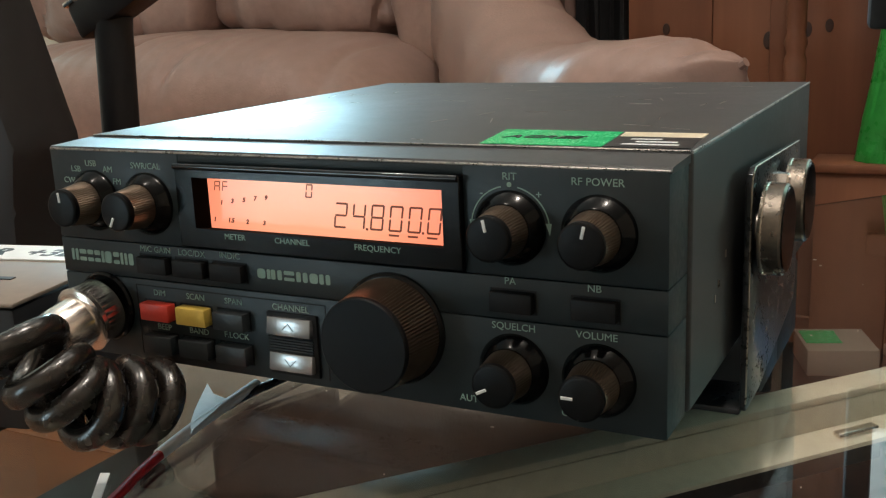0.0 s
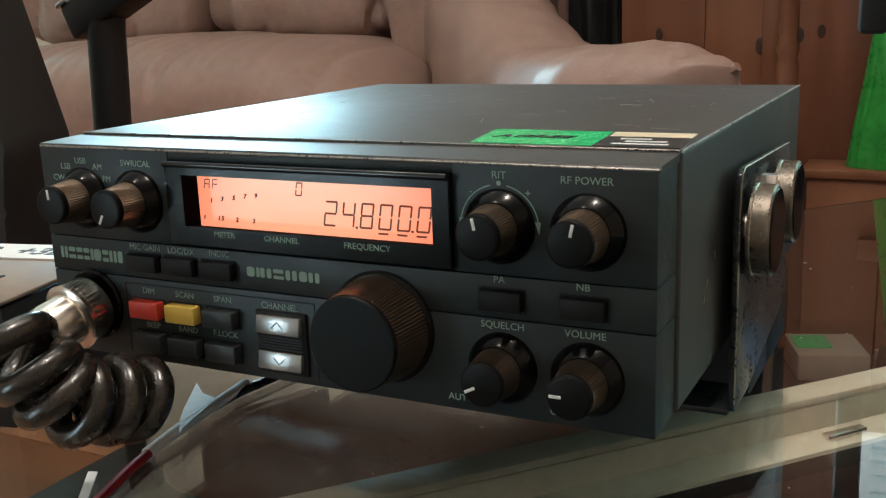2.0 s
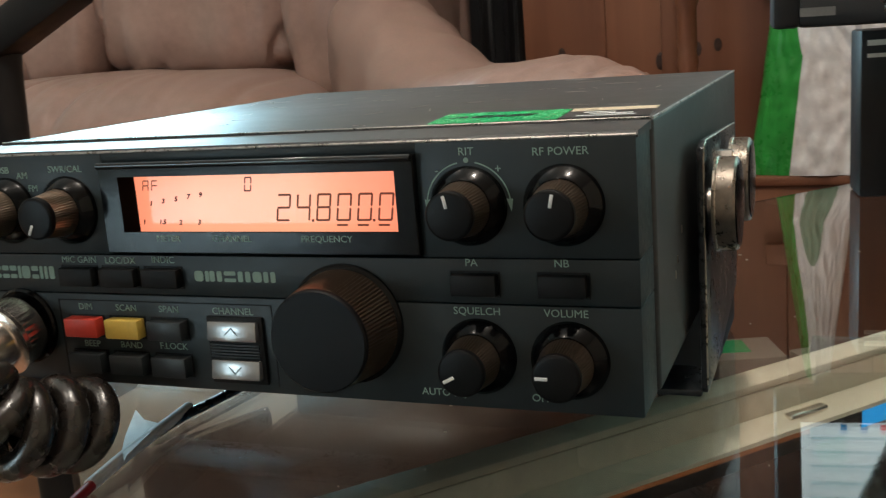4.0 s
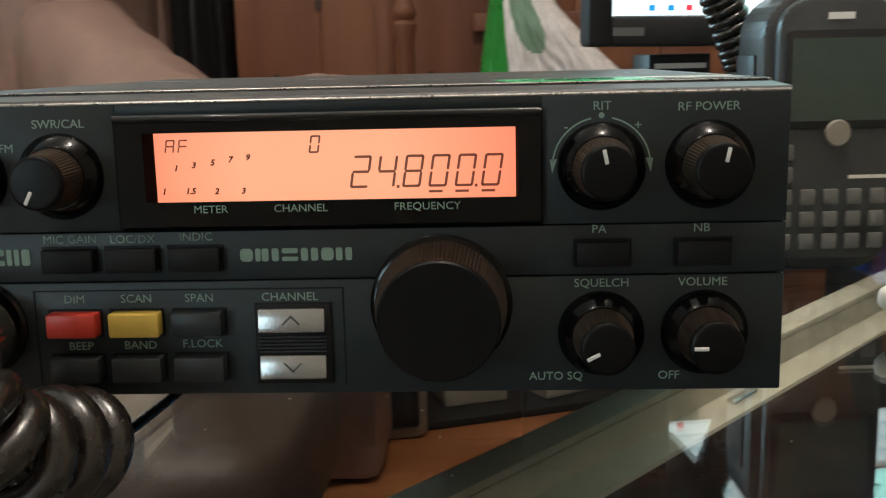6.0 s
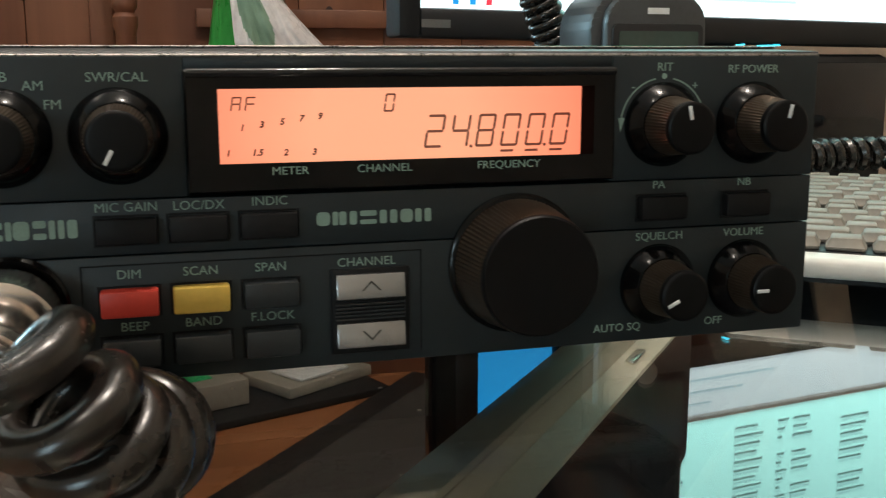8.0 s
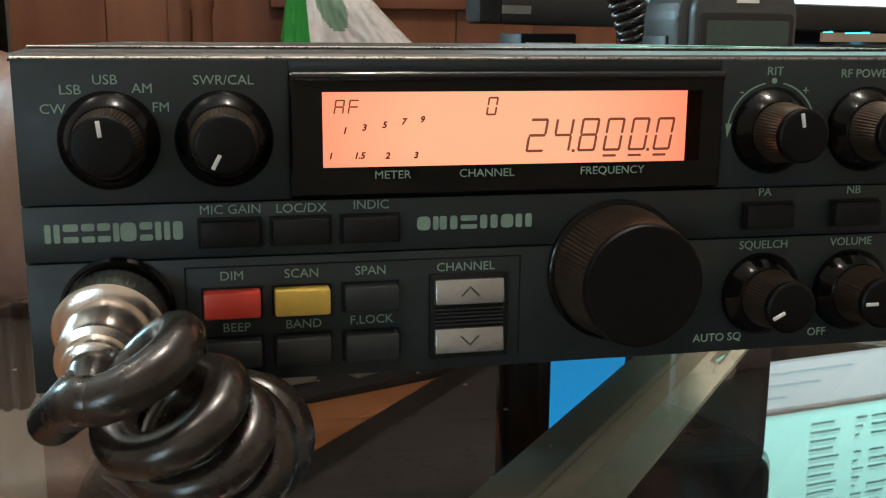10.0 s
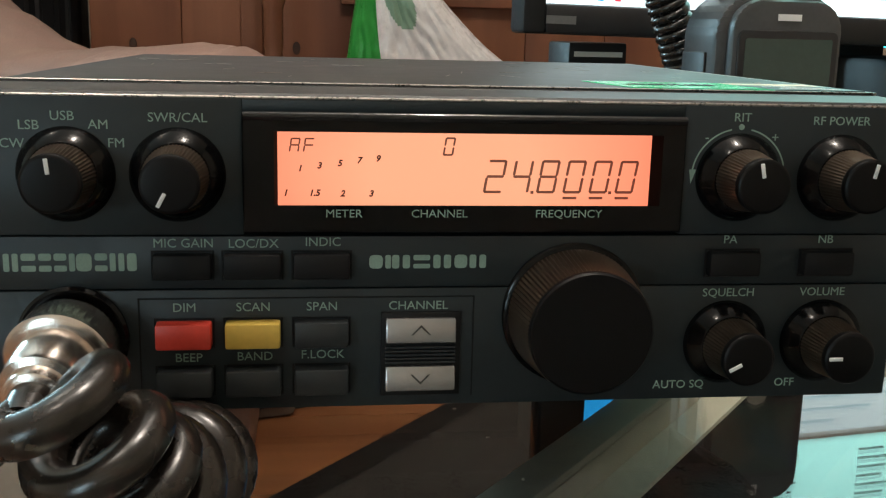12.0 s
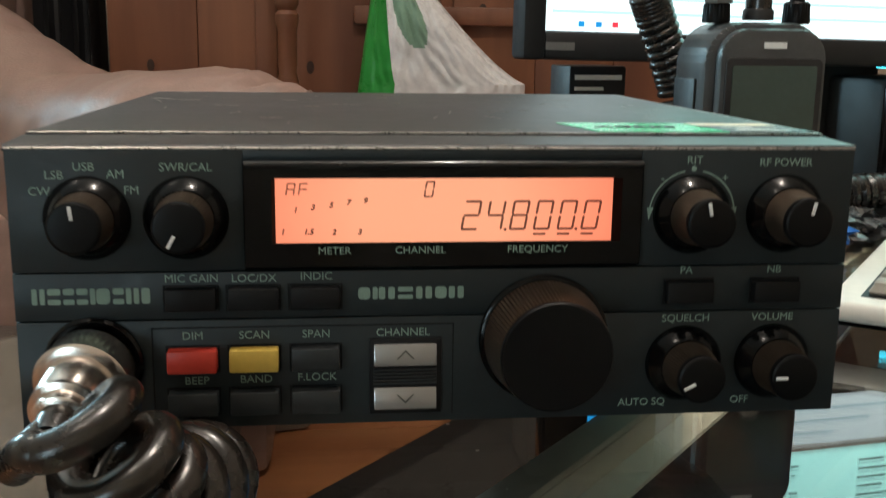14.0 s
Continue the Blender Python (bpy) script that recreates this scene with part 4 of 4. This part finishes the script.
# second screen below the glass
s2 = thing("small_screen", (0.118, 0.425, -0.40), "black framed small screen with a plain blue picture below the glass", "screen", turn=0)
bm = bmesh.new()
for a in ((0.0, 0.030, 0.0, 0.318), (0.084, 0.094, 0.0, 0.318), (0.029, 0.085, 0.0, 0.03), (0.029, 0.085, 0.310, 0.318)):
    box(bm, a[0], a[1], -0.01, 0.02, a[2], a[3], bevel=0.002)
part("frame", bm, M_GLOSS, s2)
part("screen", box_bm(0.0295, 0.0845, -0.004, 0.018, 0.0295, 0.3105), M_SCRBLUE, s2, "plain blue lit screen", smooth=False)
part("foot", box_bm(0.01, 0.085, -0.06, 0.09, -0.0197, 0.0005, bevel=0.004), M_DARK, s2)

# crumpled blue film
bl = thing("crumpled_film", (0.268, 0.395, GZ), "crumpled shiny blue and clear plastic film", "packaging")
for k, (mm, ox) in enumerate(((M_BLUEP, 0.0), (M_CLEARP, 0.02), (M_CLEARP, 0.045))):
    bm = bmesh.new()
    bmesh.ops.create_icosphere(bm, subdivisions=4, radius=1)
    for v in bm.verts:
        n = noise.noise(v.co * 2.2 + Vector((k * 9, 0, 0))) * 0.5 + noise.noise(v.co * 6 + Vector((0, k * 5, 0))) * 0.22
        p = v.co * (1 + n)
        v.co = Vector((ox + p.x * 0.027, p.y * 0.05 + k * 0.012, 0.0115 + max(-0.0112, p.z * 0.012)))
    part("film", bm, mm, bl, smooth=False)

# ---- sofa ----
sofa = thing("leather_sofa", (-1.0, 1.62, FLOOR), "pinkish tan leather sofa with plump cushions and stitched seams", "sofa")


def cushion(x0, x1, y0, y1, z0, z1, wrinkle=0.012, p=0.45, seed=0, n=5, puff=(1, 1, 1), creases=0):
    """A stuffed leather cushion: a rounded box with folds."""
    bm = bmesh.new()
    bmesh.ops.create_cube(bm, size=2)
    bmesh.ops.subdivide_edges(bm, edges=bm.edges, cuts=23, use_grid_fill=True)
    c = Vector(((x0 + x1) / 2, (y0 + y1) / 2, (z0 + z1) / 2))
    h = Vector(((x1 - x0) / 2, (y1 - y0) / 2, (z1 - z0) / 2))
    for v in bm.verts:
        q = v.co.copy()
        s = q.normalized()
        m = max(abs(q.x), abs(q.y), abs(q.z))
        d = [math.copysign(abs(a) ** p, a) for a in s]
        k = max(abs(a) for a in d)
        r = Vector(d) / k
        r = q * 0.45 + r * 0.55 if k else q
        le = (r.x ** 6 + r.y ** 6 + r.z ** 6) ** (1 / 6)
        r = r / le
        w = Vector((r.x * h.x, r.y * h.y, r.z * h.z)) + c
        f = noise.noise(w * 7 + Vector((seed, 0, 0))) * wrinkle + noise.noise(Vector((w.x * 26, w.y * 5, w.z * 5)) + Vector((0, seed, 0))) * wrinkle * 0.55
        if creases:
            f -= creases * math.exp(-((math.sin(w.x * 17 + noise.noise(w * 3 + Vector((seed, 0, 0))) * 2.5)) / 0.22) ** 2)
        v.co = w + s * f
    bmesh.ops.recalc_face_normals(bm, faces=bm.faces)
    return bm


SO = Vector((-1.0, 1.62, FLOOR))


def sofa_part(name, args, label="", **kw):
    bm = cushion(*args, **kw)
    return part(name, moved(bm, Matrix.Translation(-SO)), M_LEATHER, sofa, label)




def seat_roll(x0, x1, yc, hy, zc, hz):
    """The seat cushion: a long stuffed roll, lower at its ends, with pulled creases along its front."""
    bm = bmesh.new()
    nx, nr, rings_ = 150, 48, []
    for i in range(nx + 1):
        u = -1 + 2 * i / nx
        x = (x0 + x1) / 2 + u * (x1 - x0) / 2
        end = max(0.02, 1 - abs(u) ** 7) ** 0.5
        sag = 0.048 * max(0.0, -u - 0.1) ** 1.6 + 0.030 * max(0.0, u - 0.1) ** 2
        ring = []
        for k in range(nr):
            a = 2 * math.pi * k / nr
            ca, sa = math.cos(a), math.sin(a)
            ca, sa = math.copysign(abs(ca) ** 0.72, ca), math.copysign(abs(sa) ** 0.72, sa)
            fold = 0.007 * noise.noise(Vector((x * 5, ca * 1.5, sa * 1.5)))
            gate = math.exp(-((sa - 0.72) / 0.30) ** 2) * (1 if ca < 0 else 0.4)
            fold -= 0.012 * gate * math.exp(-(math.sin(x * 15 + 1.4 * noise.noise(Vector((x * 4, sa, 2.0)))) / 0.25) ** 2)
            fold += 0.0035 * gate * noise.noise(Vector((x * 45, sa * 4, 7.0)))
            ring.append(bm.verts.new((x, yc + (hy * ca) * (0.7 + 0.3 * end) + ca * fold, zc - sag + hz * sa * end + sa * fold)))
        rings_.append(ring)
    for ra, rb in zip(rings_, rings_[1:]):
        for k in range(nr):
            bm.faces.new((ra[k], ra[(k + 1) % nr], rb[(k + 1) % nr], rb[k]))
    bm.faces.new(rings_[0])
    bm.faces.new(list(reversed(rings_[-1])))
    bmesh.ops.recalc_face_normals(bm, faces=bm.faces)
    return bm


part("seat_cushion", moved(seat_roll(-1.86, -0.70, 1.44, 0.30, -0.055, 0.158), Matrix.Translation(-SO)), M_LEATHER, sofa, "plump seat cushion with pulled creases")
sofa_part("base", (-1.80, -0.55, 1.22, 1.90, FLOOR + 0.004, -0.16), "leather covered sofa base", seed=5)
sofa_part("back_cushion", (-1.32, -0.845, 1.52, 1.86, 0.075, 0.44), "plump back cushion", seed=8, wrinkle=0.026, creases=0.018)
sofa_part("back_cushion", (-1.86, -1.31, 1.50, 1.86, 0.070, 0.44), "plump back cushion", seed=18, wrinkle=0.026, creases=0.018)
sofa_part("side_cushion", (-0.86, -0.60, 1.48, 1.88, 0.0, 0.40), "plump corner cushion", seed=28, wrinkle=0.018)
sofa_part("back_rest", (-1.85, -0.57, 1.79, 2.02, -0.25, 0.46), "sofa back", seed=38)
# arm: a long padded roll that runs forward and ends in a pillow shape
ridge = smooth_path([(-0.66, 1.72, 0.27), (-0.56, 1.52, 0.215), (-0.44, 1.34, 0.158), (-0.335, 1.20, 0.108), (-0.245, 1.08, 0.083), (-0.17, 0.965, 0.085), (-0.105, 0.870, 0.0950), (-0.068, 0.820, 0.0905), (-0.042, 0.785, 0.072)], 60)
bm = bmesh.new()
rings = []
for k, p in enumerate(ridge):
    t = (ridge[min(k + 1, 60)] - ridge[max(k - 1, 0)])
    side = Vector((t.y, -t.x, 0)).normalized()
    f = k / 60
    end = math.sqrt(max(0.02, 1 - max(0, (f - 0.90) / 0.10) ** 2))
    pinch = max(0.0, (f - 0.70) / 0.30) ** 1.3
    hw, hh_ = (0.105 - 0.075 * pinch) * end, (0.13 - 0.112 * pinch) * (0.45 + 0.55 * end)
    ring = []
    for i in range(40):
        a = 2 * math.pi * i / 40
        ca, sa = math.cos(a), math.sin(a)
        ca, sa = math.copysign(abs(ca) ** 0.8, ca), math.copysign(abs(sa) ** 0.8, sa)
        q = p + side * (hw * ca) + Vector((0, 0, hh_ * (sa - 1)))
        q += side * (hw * 0.72)
        fold = 0.006 * math.sin(f * 70 + 3 * sa) * math.exp(-((f - 0.93) / 0.05) ** 2) + noise.noise(q * 9) * 0.008 + noise.noise(Vector((f * 30, ca * 2, sa * 2))) * 0.004
        ring.append(bm.verts.new(q + Vector((ca * side.x, ca * side.y, sa)) * fold))
    rings.append(ring)
for ra, rb in zip(rings, rings[1:]):
    for i in range(40):
        bm.faces.new((ra[i], ra[(i + 1) % 40], rb[(i + 1) % 40], rb[i]))
bm.faces.new(rings[0])
bm.faces.new(list(reversed(rings[-1])))
bmesh.ops.recalc_face_normals(bm, faces=bm.faces)
part("arm_rest", moved(bm, Matrix.Translation(-SO)), M_LEATHER, sofa, "padded arm rest with gathered end")
part("arm_panel", moved(plate([(-0.52, FLOOR + 0.003), (-0.10, FLOOR + 0.003), (-0.10, -0.08), (-0.52, -0.08)], 1, 0.98, 1.5, bevel=0.02), Matrix.Translation(-SO)), M_LEATHER, sofa)
part("piping", moved(tube(smooth_path([(-0.040, 0.784, 0.072), (-0.056, 0.790, 0.062), (-0.078, 0.802, 0.050), (-0.105, 0.822, 0.036), (-0.140, 0.850, 0.020)], 20), 0.005, 8), Matrix.Translation(-SO)), M_LEATHER, sofa, "raised seam at the end of the arm")
# added leather pad that draws the sofa's dim reflection in the glass
mirror_pad = thing("sofa_reflection_pad", (-0.30, 0.62, FLOOR), "dark brown leather pad added for the sofa's reflection in the glass", "footstool")
part("pad", moved(cushion(-0.56, -0.12, 0.45, 0.86, -0.33, -0.17, seed=61, wrinkle=0.02, creases=0.008), Matrix.Translation((0.30, -0.62, -FLOOR))), M_BROWNL, mirror_pad)
part("base", box_bm(-0.2, 0.14, -0.12, 0.2, 0.0003, 0.12, bevel=0.01), M_DARK, mirror_pad)

# ---- pine cupboard and floor ----
cup = thing("pine_cupboard", (0, 1.5, FLOOR), "reddish stained knotty pine cupboard with turned corner post", "cupboard")
xs = -0.375
k = 0
while xs < 0.75:
    w = (0.142, 0.136, 0.150, 0.132)[k % 4]
    y = 0.0 if k % 3 else 0.0012
    part("plank", box_bm(xs, xs + w - 0.0008, y, 0.03, 0.02, 1.25, bevel=0.002), M_PINE, cup)
    xs += w
    k += 1
part("carcass", box_bm(-0.375, 0.76, 0.031, 0.42, 0.0205, 1.255, bevel=0.003), M_PINE, cup)
part("plinth", box_bm(-0.378, 0.762, -0.012, 0.4, 0.0, 0.02), M_PINE, cup)
part("shelf_rail", box_bm(0.02, 0.76, -0.02, -0.0005, 0.57, 0.60, bevel=0.003), M_PINE, cup)
part("shelf_rail", box_bm(0.02, 0.76, -0.02, -0.0005, 0.665, 0.70, bevel=0.003), M_PINE, cup)
postp = [(0.020, 0.0), (0.020, 0.45), (0.016, 0.46), (0.021, 0.475), (0.016, 0.49), (0.018, 0.50), (0.018, 0.555), (0.022, 0.565), (0.022, 0.578), (0.016, 0.584),
         (0.022, 0.592), (0.022, 0.602), (0.017, 0.61), (0.019, 0.70), (0.018, 1.0)]
part("turned_post", moved(turned([(r * 0.82, z) for r, z in postp], 36), pose(-0.085, -0.11, 0.004, -90)), M_PINE, cup, "turned pine post with rings")
part("door_frame", box_bm(-0.14, -0.105, -0.014, -0.001, 0.02, 1.25, bevel=0.003), M_PINE, cup)
for kx, kz, r in ((-0.143, 0.478, 0.0125), (-0.085, 0.494, 0.0105), (-0.052, 0.499, 0.009), (0.235, 0.595, 0.010), (-0.31, 0.50, 0.008), (-0.235, 0.62, 0.009), (-0.27, 0.34, 0.011), (0.12, 0.30, 0.011)):
    part("knot", moved(turned([(r, 0), (r * 0.9, 0.0012), (r * 0.5, 0.0015)], 20), pose(kx, 0.0008, kz) @ Matrix.Diagonal((0.75, 1, 1.25, 1))), M_KNOT, cup)

# black sheet added to make the gap beside the sofa dark
sk = thing("dark_gap_fill", (-0.492, 1.755, FLOOR), "black sheet added to fill the dark gap beside the sofa", "coat")
bm = bmesh.new()
bmesh.ops.create_cube(bm, size=2)
bmesh.ops.subdivide_edges(bm, edges=bm.edges, cuts=15, use_grid_fill=True)
for v in bm.verts:
    n = noise.noise(v.co * 3) * 0.02 + 0.012 * math.sin(v.co.x * 14)
    v.co = Vector((v.co.x * 0.056, v.co.y * 0.03 + n * 0.7, 0.5 + v.co.z * 0.4995))
part("gap_sheet", bm, M_DARK, sk)

# floor boards
n = 0
for r in range(18):
    y = -2.195 + r * 0.2388
    for c in range(2):
        xa = -2.55 + c * 2.35
        ob = part("floor_board", box_bm(xa, xa + 2.346, y, y + 0.2373, FLOOR - 0.0198, FLOOR, bevel=0.0012), M_FLOOR, fl)

# rug with a dark border, below the table
rug = thing("floor_mat", (0, 0, FLOOR), "dark grey felt mat with a black border on the floor", "mat")
e0 = Vector((0.11, 1.10, 0))
part("border", moved(box_bm(-0.9, 0.35, -0.62, 0.0, 0.0002, 0.010, bevel=0.002), Matrix.Translation(e0) @ RM), M_DARK, rug)
part("felt", moved(box_bm(-0.85, 0.30, -0.57, -0.05, 0.0102, 0.013, bevel=0.001), Matrix.Translation(e0) @ RM), M_MAT, rug)

# cartons by the cupboard
bx = thing("carton", (0.005, 1.30, FLOOR), "small grey and green carton on a dark tray", "carton", turn=20)
part("tray", box_bm(-0.10, 0.26, -0.10, 0.14, 0.0003, 0.012, bevel=0.002), M_DARK, bx)
part("box", box_bm(-0.055, 0.045, -0.05, 0.05, 0.0125, 0.052, bevel=0.003), M_PAPER, bx)
part("green_patch", box_bm(-0.050, 0.0, -0.02, 0.035, 0.0522, 0.0535), M_GREEN, bx, smooth=False)
b2 = thing("magazine", (0.16, 1.36, FLOOR), "stack of pale leaflets on the tray", "magazine", turn=32)
part("cover", box_bm(-0.08, 0.09, -0.06, 0.06, 0.0125, 0.030, bevel=0.003), M_PAPER, b2)
part("clear_wrap", box_bm(-0.05, 0.05, -0.05, 0.055, 0.0302, 0.036, bevel=0.004), M_BAGW, b2)
b3 = thing("speaker_box", (-0.11, 1.18, FLOOR), "small dark box with a rounded pale frame", "box", turn=15)
part("frame", box_bm(-0.06, 0.05, -0.05, 0.05, 0.0003, 0.15, bevel=0.012), M_AMP, b3)
part("front", box_bm(-0.045, 0.035, -0.053, -0.049, 0.02, 0.135, bevel=0.006), M_DARK, b3)

# ---- carrier bag ----
bag = thing("carrier_bag", (0.12, 1.43, -0.12), "white and green plastic carrier bag hanging in folds", "bag")


def bag_film(a0, a1, seed, rows=120, cols=110):
    """Thin crumpled film hanging in soft folds, printed green at one side with a pale patch on the white."""
    bm = bmesh.new()
    grid = []
    for i in range(rows + 1):
        h = i / rows
        z = -0.12 + h * 0.56
        xl = 0.012 + 0.145 * (z + 0.04)
        if z > 0.19:
            xr = 0.150 - 0.12 * (z - 0.19)
        elif z > 0.06:
            xr = 0.290 - 0.140 * ((z - 0.06) / 0.13) ** 0.8
        else:
            xr = 0.295
        cx, hw = (xl + xr) / 2 - 0.12, (xr - xl) / 2
        row = []
        for j in range(cols + 1):
            a = a0 + (a1 - a0) * j / cols
            wr = 1 + 0.35 * noise.noise(Vector((a * 1.6, h * 3.2, seed))) + 0.15 * abs(noise.noise(Vector((a * 3.6 + h * 2.5, h * 5.5, seed)))) + 0.10 * noise.noise(Vector((a * 9, h * 22, seed)))
            row.append(bm.verts.new((cx + hw * math.cos(a) * (0.94 + 0.06 * wr), -0.045 * wr * math.sin(a), z + 0.12)))
        grid.append(row)
    for i in range(rows):
        for j in range(cols):
            f = bm.faces.new((grid[i][j], grid[i][j + 1], grid[i + 1][j + 1], grid[i + 1][j]))
            a, h = (a0 + (a1 - a0) * (j + 0.5) / cols) / math.pi, (i + 0.5) / rows
            edge = 0.014 * noise.noise(Vector((a * 4, h * 6, 4.0)))
            if 0.70 + edge - 0.25 * max(0, h - 0.62) < a < 1.0:
                f.material_index = 1
            elif ((a - 0.53) / 0.105) ** 2 + ((h - 0.545) / 0.13) ** 2 < 1 + 9 * edge:
                f.material_index = 2
    bmesh.ops.recalc_face_normals(bm, faces=bm.faces)
    return bm


part("front_film", bag_film(0.0, math.pi, 1.0), [M_BAGW, M_BAGG, M_BAGP], bag, "white film with green print and a pale green patch")
part("back_film", bag_film(math.pi, 2 * math.pi, 1.0, 30, 24), M_BAGW, bag)
chest = thing("pine_chest", (0.14, 1.44, FLOOR), "low reddish pine chest under the carrier bag", "chest")
part("lid", box_bm(-0.20, 0.30, -0.052, 0.052, 0.285, 0.2995, bevel=0.003), M_PINE, chest)
part("body", box_bm(-0.19, 0.29, -0.045, 0.050, 0.0003, 0.2848, bevel=0.002), M_PINE, chest)

# ---- left-hand things ----
mixer = thing("mixer_unit", (-0.19, 0.045, 0.018), "champagne metal audio unit with white label strip and black slider", "audio unit", turn=12)
part("body", box_bm(-0.085, 0.052, -0.052, 0.0255, -0.0178, 0.0262, bevel=0.002), M_DARK, mixer)
part("top_panel", box_bm(-0.085, 0.052, -0.052, 0.0255, 0.0264, 0.0282, bevel=0.0008), M_AMP, mixer, "brushed champagne top panel")
part("label_strip", box_bm(-0.083, 0.052, 0.003, 0.025, 0.0283, 0.0288), M_WHITE, mixer, "white label strip", smooth=False)
lettering("R  +3B", (0.012, 0.0135, 0.02885), 0.0105, M_BLACKP, mixer, turn=(0, 0, 0), shear=0.15, bold=0.0003)
part("slot", box_bm(-0.06, 0.03, -0.024, -0.021, 0.0281, 0.0286), M_DARK, mixer, smooth=False)
part("slider", box_bm(-0.004, 0.010, -0.028, -0.017, 0.0284, 0.0365, bevel=0.001), M_DARK, mixer, "black slider cap")

st = thing("black_stand", (-0.66, 0.60, FLOOR), "black upright stand with an angled head", "stand")
part("post", tube([(-0.012, 0, 0.02), (-0.012, 0, 0.3), (0.002, 0, 0.545), (0.004, 0, 0.56)], 0.020, 20), M_DARK, st)
part("head", moved(box_bm(-0.045, 0.115, -0.02, 0.02, -0.020, 0.020, bevel=0.006), pose(0.005, 0, 0.572, 0, -25, 0)), M_DARK, st)
part("clip", moved(box_bm(-0.047, -0.030, -0.021, 0.021, 0.018, 0.024, bevel=0.002), pose(0.005, 0, 0.572, 0, -25, 0)), M_CHROME, st)
part("base", box_bm(-0.12, 0.12, -0.12, 0.12, 0.0003, 0.02, bevel=0.006), M_DARK, st)
ls = thing("black_chair_back", (-0.62, 0.40, FLOOR), "tall black leather chair back leaning away", "chair")
part("back", plate([(-0.60, 0.30), (0.055, 0.30), (0.062, 0.40), (0.072, 0.455), (0.030, 0.585), (0.005, 0.66), (-0.10, 0.66), (-0.60, 0.52)], 1, -0.04, 0.04, bevel=0.012), M_DARK, ls)
part("seat", box_bm(-0.30, 0.05, -0.25, 0.05, 0.20, 0.299, bevel=0.03), M_DARK, ls)
part("column", box_bm(-0.15, -0.10, -0.12, -0.07, 0.0003, 0.2005, bevel=0.006), M_DARK, ls)

# taped wire on the glass
wr = thing("taped_wire", (0, 0, 0), "red and black wire joined with white tape on the glass", "wire")
zz = GZ + 0.0022
part("black_wire", tube(smooth_path([(-0.0648, 0.1485, zz), (-0.0694, 0.1024, zz), (-0.0728, 0.0736, zz), (-0.0751, 0.0586, zz), (-0.0746, 0.0425, zz)], 24), 0.0017, 10), M_CABLE, wr)
part("sleeve", tube(smooth_path([(-0.0769, 0.0650, zz + 0.0008), (-0.0746, 0.0471, zz + 0.001), (-0.0717, 0.0240, zz + 0.001), (-0.0694, 0.0044, zz)], 20), 0.0021, 12), M_TAPE, wr, "white tape sleeve")
part("tape_flag", plate([(-0.0913, 0.0546), (-0.0821, 0.0471), (-0.0740, 0.0448), (-0.0677, 0.0194), (-0.0653, 0.0154), (-0.0728, 0.0240), (-0.0786, 0.0327)], 2, zz + 0.0026, zz + 0.0030), M_TAPE, wr, "folded white tape flag", smooth=False)
part("red_wire", tube(smooth_path([(-0.0696, 0.0067, zz), (-0.0659, -0.0082, zz), (-0.0602, -0.0255, zz), (-0.0486, -0.0647, zz), (-0.0417, -0.1512, zz)], 24), 0.0017, 10), M_REDW, wr, "red sleeved wire")
lb = thing("white_sliver", (-0.0715, -0.0195, GZ), "thin flat white strip on the glass", "paper")
part("sheet", plate([(-0.0088, 0.0094), (-0.0058, 0.0105), (0.0088, -0.0094), (0.0058, -0.0100)], 2, 0.0003, 0.0006), M_TAPE, lb, smooth=False)

# dust and crumbs on the glass
dust = bmesh.new()
for k in range(140):
    px, py, s = random.uniform(-0.25, 0.35), random.uniform(-0.12, 0.35), random.uniform(0.0002, 0.0008)
    box(dust, px, px + s * random.uniform(1, 2.5), py, py + s, GZ + 0.00005, GZ + 0.0003)
tagged(mesh_from("dust", dust, M_PAPER), "pale dust specks on the glass", "dust", kind="stuff")
